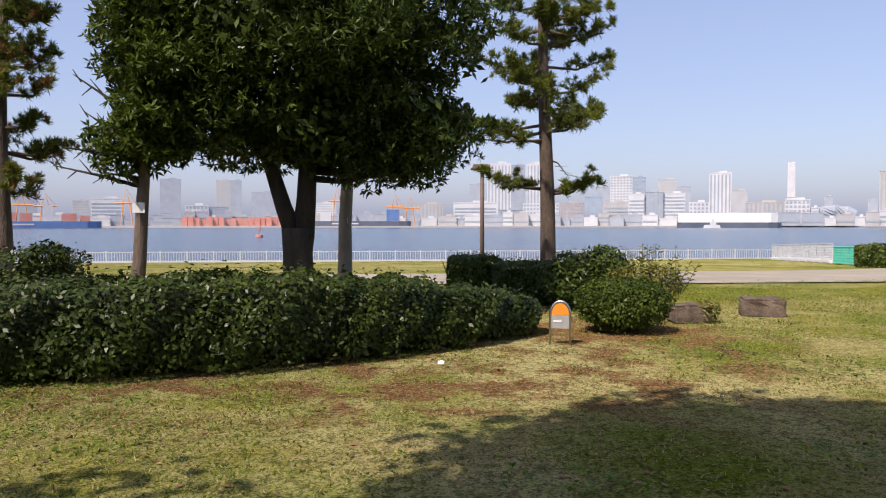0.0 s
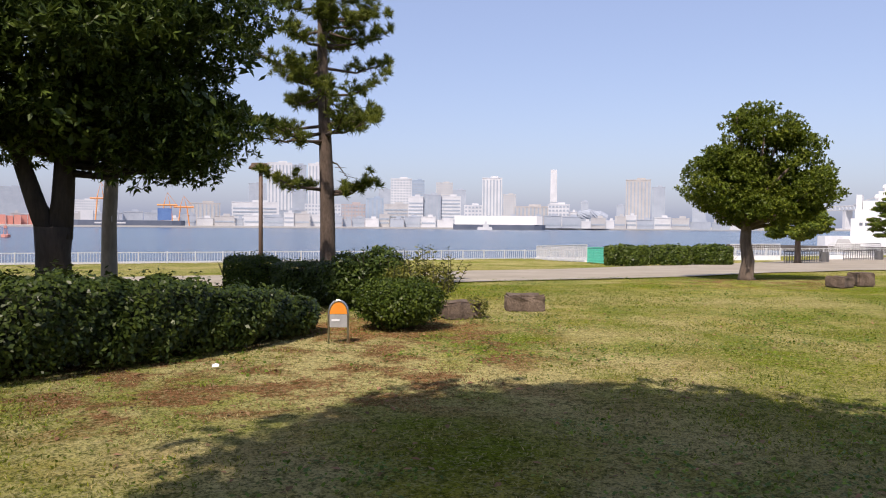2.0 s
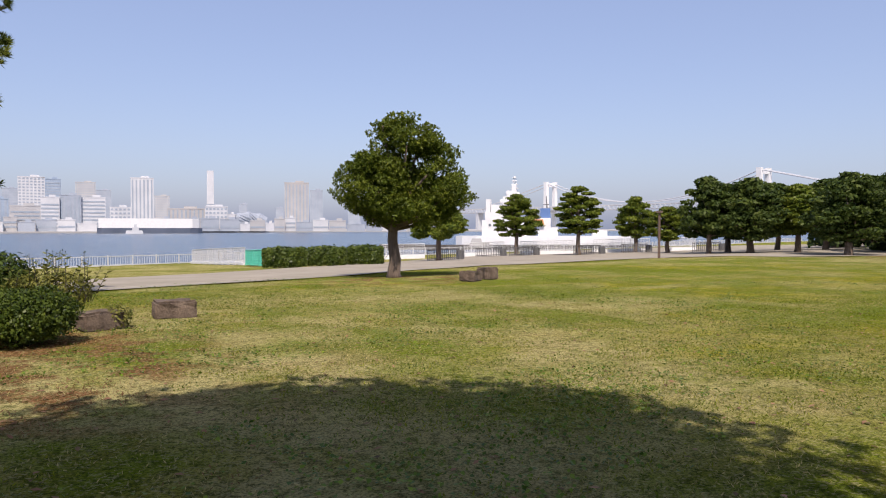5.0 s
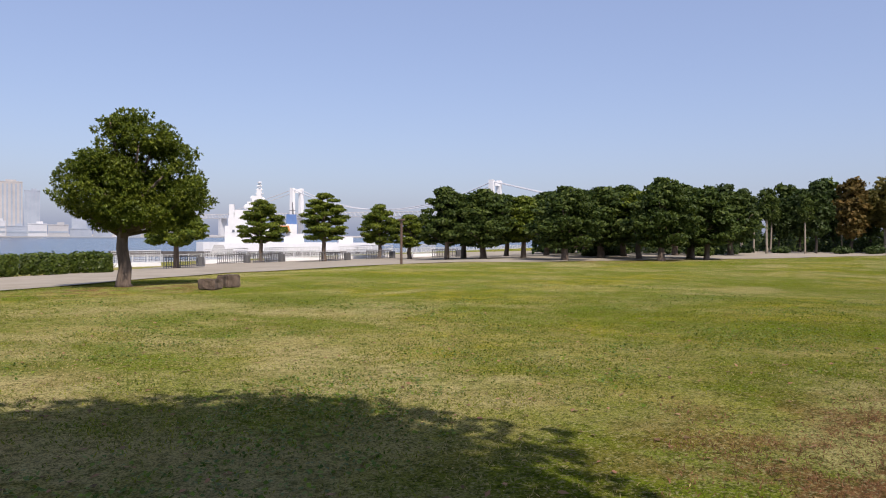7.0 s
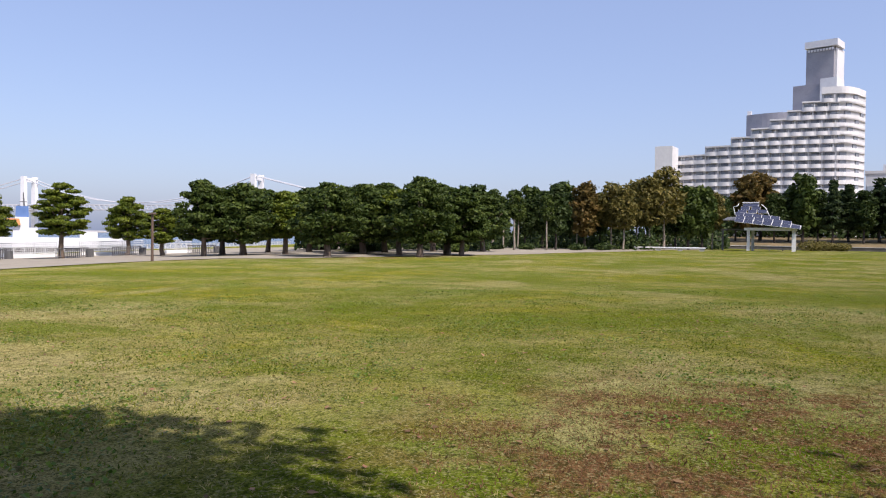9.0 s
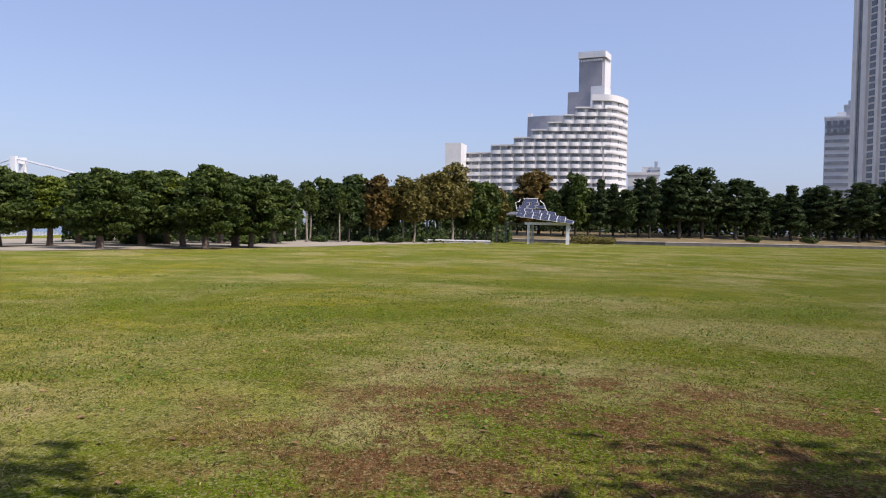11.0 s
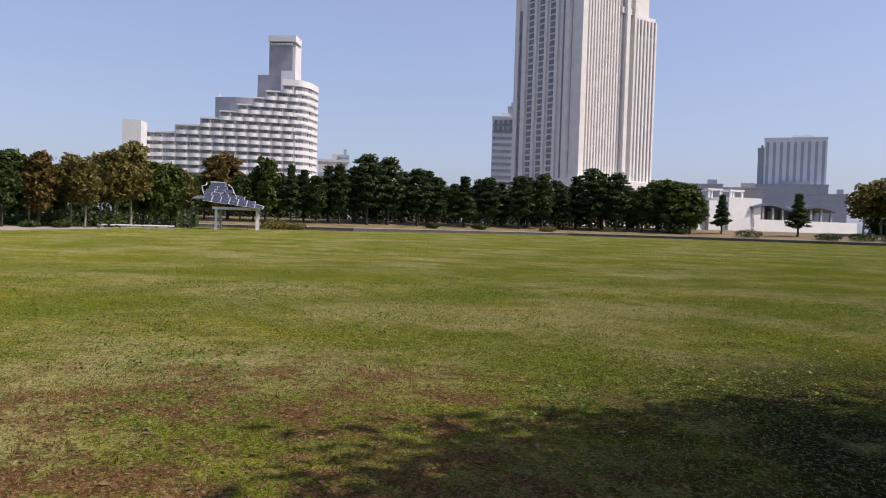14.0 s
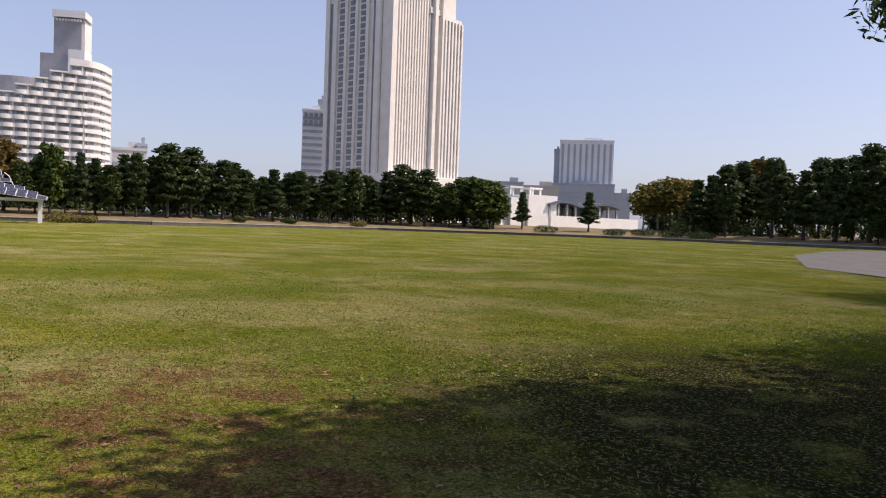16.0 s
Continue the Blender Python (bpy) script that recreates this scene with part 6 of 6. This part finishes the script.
for k, (x, w) in enumerate(((6.0, 9.6), (19.5, 10.6))):
    pts = [(x + w * (t - 0.5), 2, 8.3 + 1.1 * math.sin(math.pi * t)) for t in np.linspace(0, 1, 9)]
    s = Solid()
    for (xa, _, za), (xb, _, zb) in zip(pts, pts[1:]):
        q = len(s.v)
        s.v += [(xa, -1, za), (xb, -1, zb), (xb, 8, zb), (xa, 8, za), (xa, -1, za - 0.7), (xb, -1, zb - 0.7), (xb, 8, zb - 0.7), (xa, 8, za - 0.7)]
        s.f += [(q, q + 1, q + 2, q + 3), (q + 7, q + 6, q + 5, q + 4), (q, q + 4, q + 5, q + 1), (q + 3, q + 2, q + 6, q + 7)]
    part("canopy", s, HULL_DARK, wh, "grey curved canopy roof")
    part("canopy_wall", Solid().box((x, 6, 6.7), (w * 0.98, 1, 3.4)), HULL_DARK, wh)
    for dx in np.linspace(-0.42, 0.42, 4):
        part("column", Solid().box((x + dx * w, 0, 6.4), (0.5, 0.5, 3.6)), GREY_PLATE, wh, "grey column")
part("link_roof", Solid().box((12.5, 3, 7.9), (4.0, 8, 0.5)), HULL_DARK, wh)
part("link_wall", Solid().box((12.5, 6.6, 6.4), (3.9, 0.8, 2.6)), GREY_PLATE, wh)
part("handrail", Solid().box((-1, -6, 3.0), (14, 0.12, 0.12)).box((-1, -6, 2.4), (14, 0.12, 0.12)), WHITE, wh)

# ---- grass blades, clover and fallen leaves near the standing place ----
BLADE_GREEN = leafy("grass_blade", (0.10, 0.14, 0.007), (0.21, 0.228, 0.016), 0.6, 0.35)
BLADE_STRAW = leafy("grass_straw", (0.31, 0.265, 0.09), (0.45, 0.385, 0.165), 0.7, 0.3, 0.3)
FALLEN = leafy("fallen_leaf", (0.15, 0.075, 0.035), (0.3, 0.19, 0.1), 0.8, 0.15, 0.5)


def scatter(count, near, reach, rng, power=0.75):
    a = radians(1) * rng.uniform(-40, 172, count)
    d = near + (reach - near) * rng.random(count) ** power
    x, y = d * np.sin(a), d * np.cos(a)
    # fewer blades over the leaf mould that is darkened for shade under the tree
    ok = rng.random(count) > 1.8 * np.clip(1 - np.hypot((x - 1.5) / 6.5, (y + 7.5) / 5.0), 0, 0.5)
    return x[ok], y[ok]


def level(x, y):
    a, s = x * SHORE_ALONG.x + y * SHORE_ALONG.y, x * SHORE.x + y * SHORE.y
    return np.array([lie(p, q) for p, q in zip(a, s)])


def turf(name, mat, count, near, reach, long, wide, label, seed, keep):
    rng = np.random.default_rng(seed)
    x, y = scatter(count, near, reach, rng)
    ok = keep(x, y, rng)
    x, y = x[ok], y[ok]
    w = rng.normal(size=(len(x), 3)) * (0.75, 0.75, 0.25)
    w[:, 2] += 0.75
    w /= np.linalg.norm(w, axis=1)[:, None]
    p = np.c_[x, y, level(x, y)] + w * long * 0.4
    me = leaf_mesh(name, p, rng.normal(size=p.shape), mat, long, wide, rng=rng, along=w)
    return tagged(new(name, me), label, "grass", kind="stuff")


def patchy(x, y, scale, seed):
    return np.array([noise.noise(Vector((a * scale, b * scale, seed))) for a, b in zip(x, y)])


def worn(x, y):
    """How bare the turf is: 1 in the middle of the worn patches."""
    a = 1.3 * (1 - np.hypot((x - 6.0) / 3.8, (y + 1.6) / 3.8))
    b = 0.6 * (1 - np.hypot((x - 0.2) / 5.5, (y - 6.9) / 1.9))
    return np.clip(np.maximum(a, b), 0, 1)


turf("grass", BLADE_GREEN, 210000, 3.2, 19, 0.036, 0.0085, "short green lawn grass blades", 201, lambda x, y, r: patchy(x, y, 0.9, 3) + 0.6 * patchy(x, y, 0.25, 8) - 1.1 * worn(x, y) > r.uniform(-0.2, 0.15, len(x)))
turf("dry_grass", BLADE_STRAW, 90000, 3.2, 18, 0.034, 0.0075, "dry straw-coloured lawn grass blades", 202, lambda x, y, r: patchy(x, y, 0.8, 13) + 0.35 * np.clip(1 - np.hypot((x - 3.5) / 10, (y - 7.5) / 9), 0, 0.6) - 0.4 * worn(x, y) > r.uniform(-0.05, 0.35, len(x)))
BLADE_DARK = leafy("grass_tuft_blade", (0.085, 0.135, 0.010), (0.16, 0.205, 0.02), 0.6, 0.35)
turf("grass_tufts", BLADE_DARK, 150000, 3.4, 20, 0.034, 0.012, "dark green tufts of coarser grass in the lawn", 207, lambda x, y, r: 0.9 * patchy(x, y, 0.32, 21) + 0.9 * patchy(x * 0.7, y, 2.6, 23) - 0.5 * worn(x, y) > r.uniform(0.05, 0.55, len(x)))
BLADE_RED = leafy("grass_reddish", (0.155, 0.075, 0.035), (0.27, 0.15, 0.075), 0.7, 0.3, 0.3)


turf("reddish_grass", BLADE_RED, 120000, 3.2, 11, 0.036, 0.008, "dry reddish-brown grass blades on worn patches", 204, lambda x, y, r: worn(x, y) * 1.3 + 0.6 * patchy(x, y, 1.1, 21) > r.uniform(0.35, 0.9, len(x)))
CLOVER_LEAF = leafy("clover_leaf", (0.06, 0.12, 0.008), (0.14, 0.215, 0.018), 0.45, 0.25)
rngc = np.random.default_rng(205)
x, y = scatter(150000, 3.4, 24, rngc, 0.85)
ok = patchy(x, y, 0.42, 31) + 0.5 * patchy(x, y, 1.7, 33) - 0.5 * worn(x, y) > rngc.uniform(0.08, 0.3, len(x))
x, y = x[ok], y[ok]
p = np.c_[x, y, level(x, y) + rngc.uniform(0.015, 0.05, len(x))]
tagged(new("clover", leaf_mesh("clover", p, np.tile((0, 0, 1.0), (len(p), 1)), CLOVER_LEAF, 0.034, 0.03, lie=1.2, rng=rngc)), "dark green clover patches in the lawn", "clover", kind="stuff")
rngf = np.random.default_rng(203)
x, y = scatter(2600, 3.3, 16, rngf, 0.8)
p = np.c_[x, y, level(x, y) + 0.012]
tagged(new("fallen_leaves", leaf_mesh("fallen_leaves", p, np.tile((0, 0, 1.0), (len(p), 1)), FALLEN, 0.065, 0.035, lie=2.5, rng=rngf)), "small brown fallen leaves on the grass", "leaves", kind="stuff")
x, y = scatter(700, 7.0, 11.5, rngf, 1.0)
ok = (y > 6.5) & (x < 3.5)
p = np.c_[x, y, level(x, y) + 0.012][ok]
tagged(new("fallen_leaves", leaf_mesh("fallen_leaves", p, np.tile((0, 0, 1.0), (len(p), 1)), FALLEN, 0.06, 0.03, lie=2.5, rng=rngf)), "brown fallen leaves under the hedge", "leaves", kind="stuff")
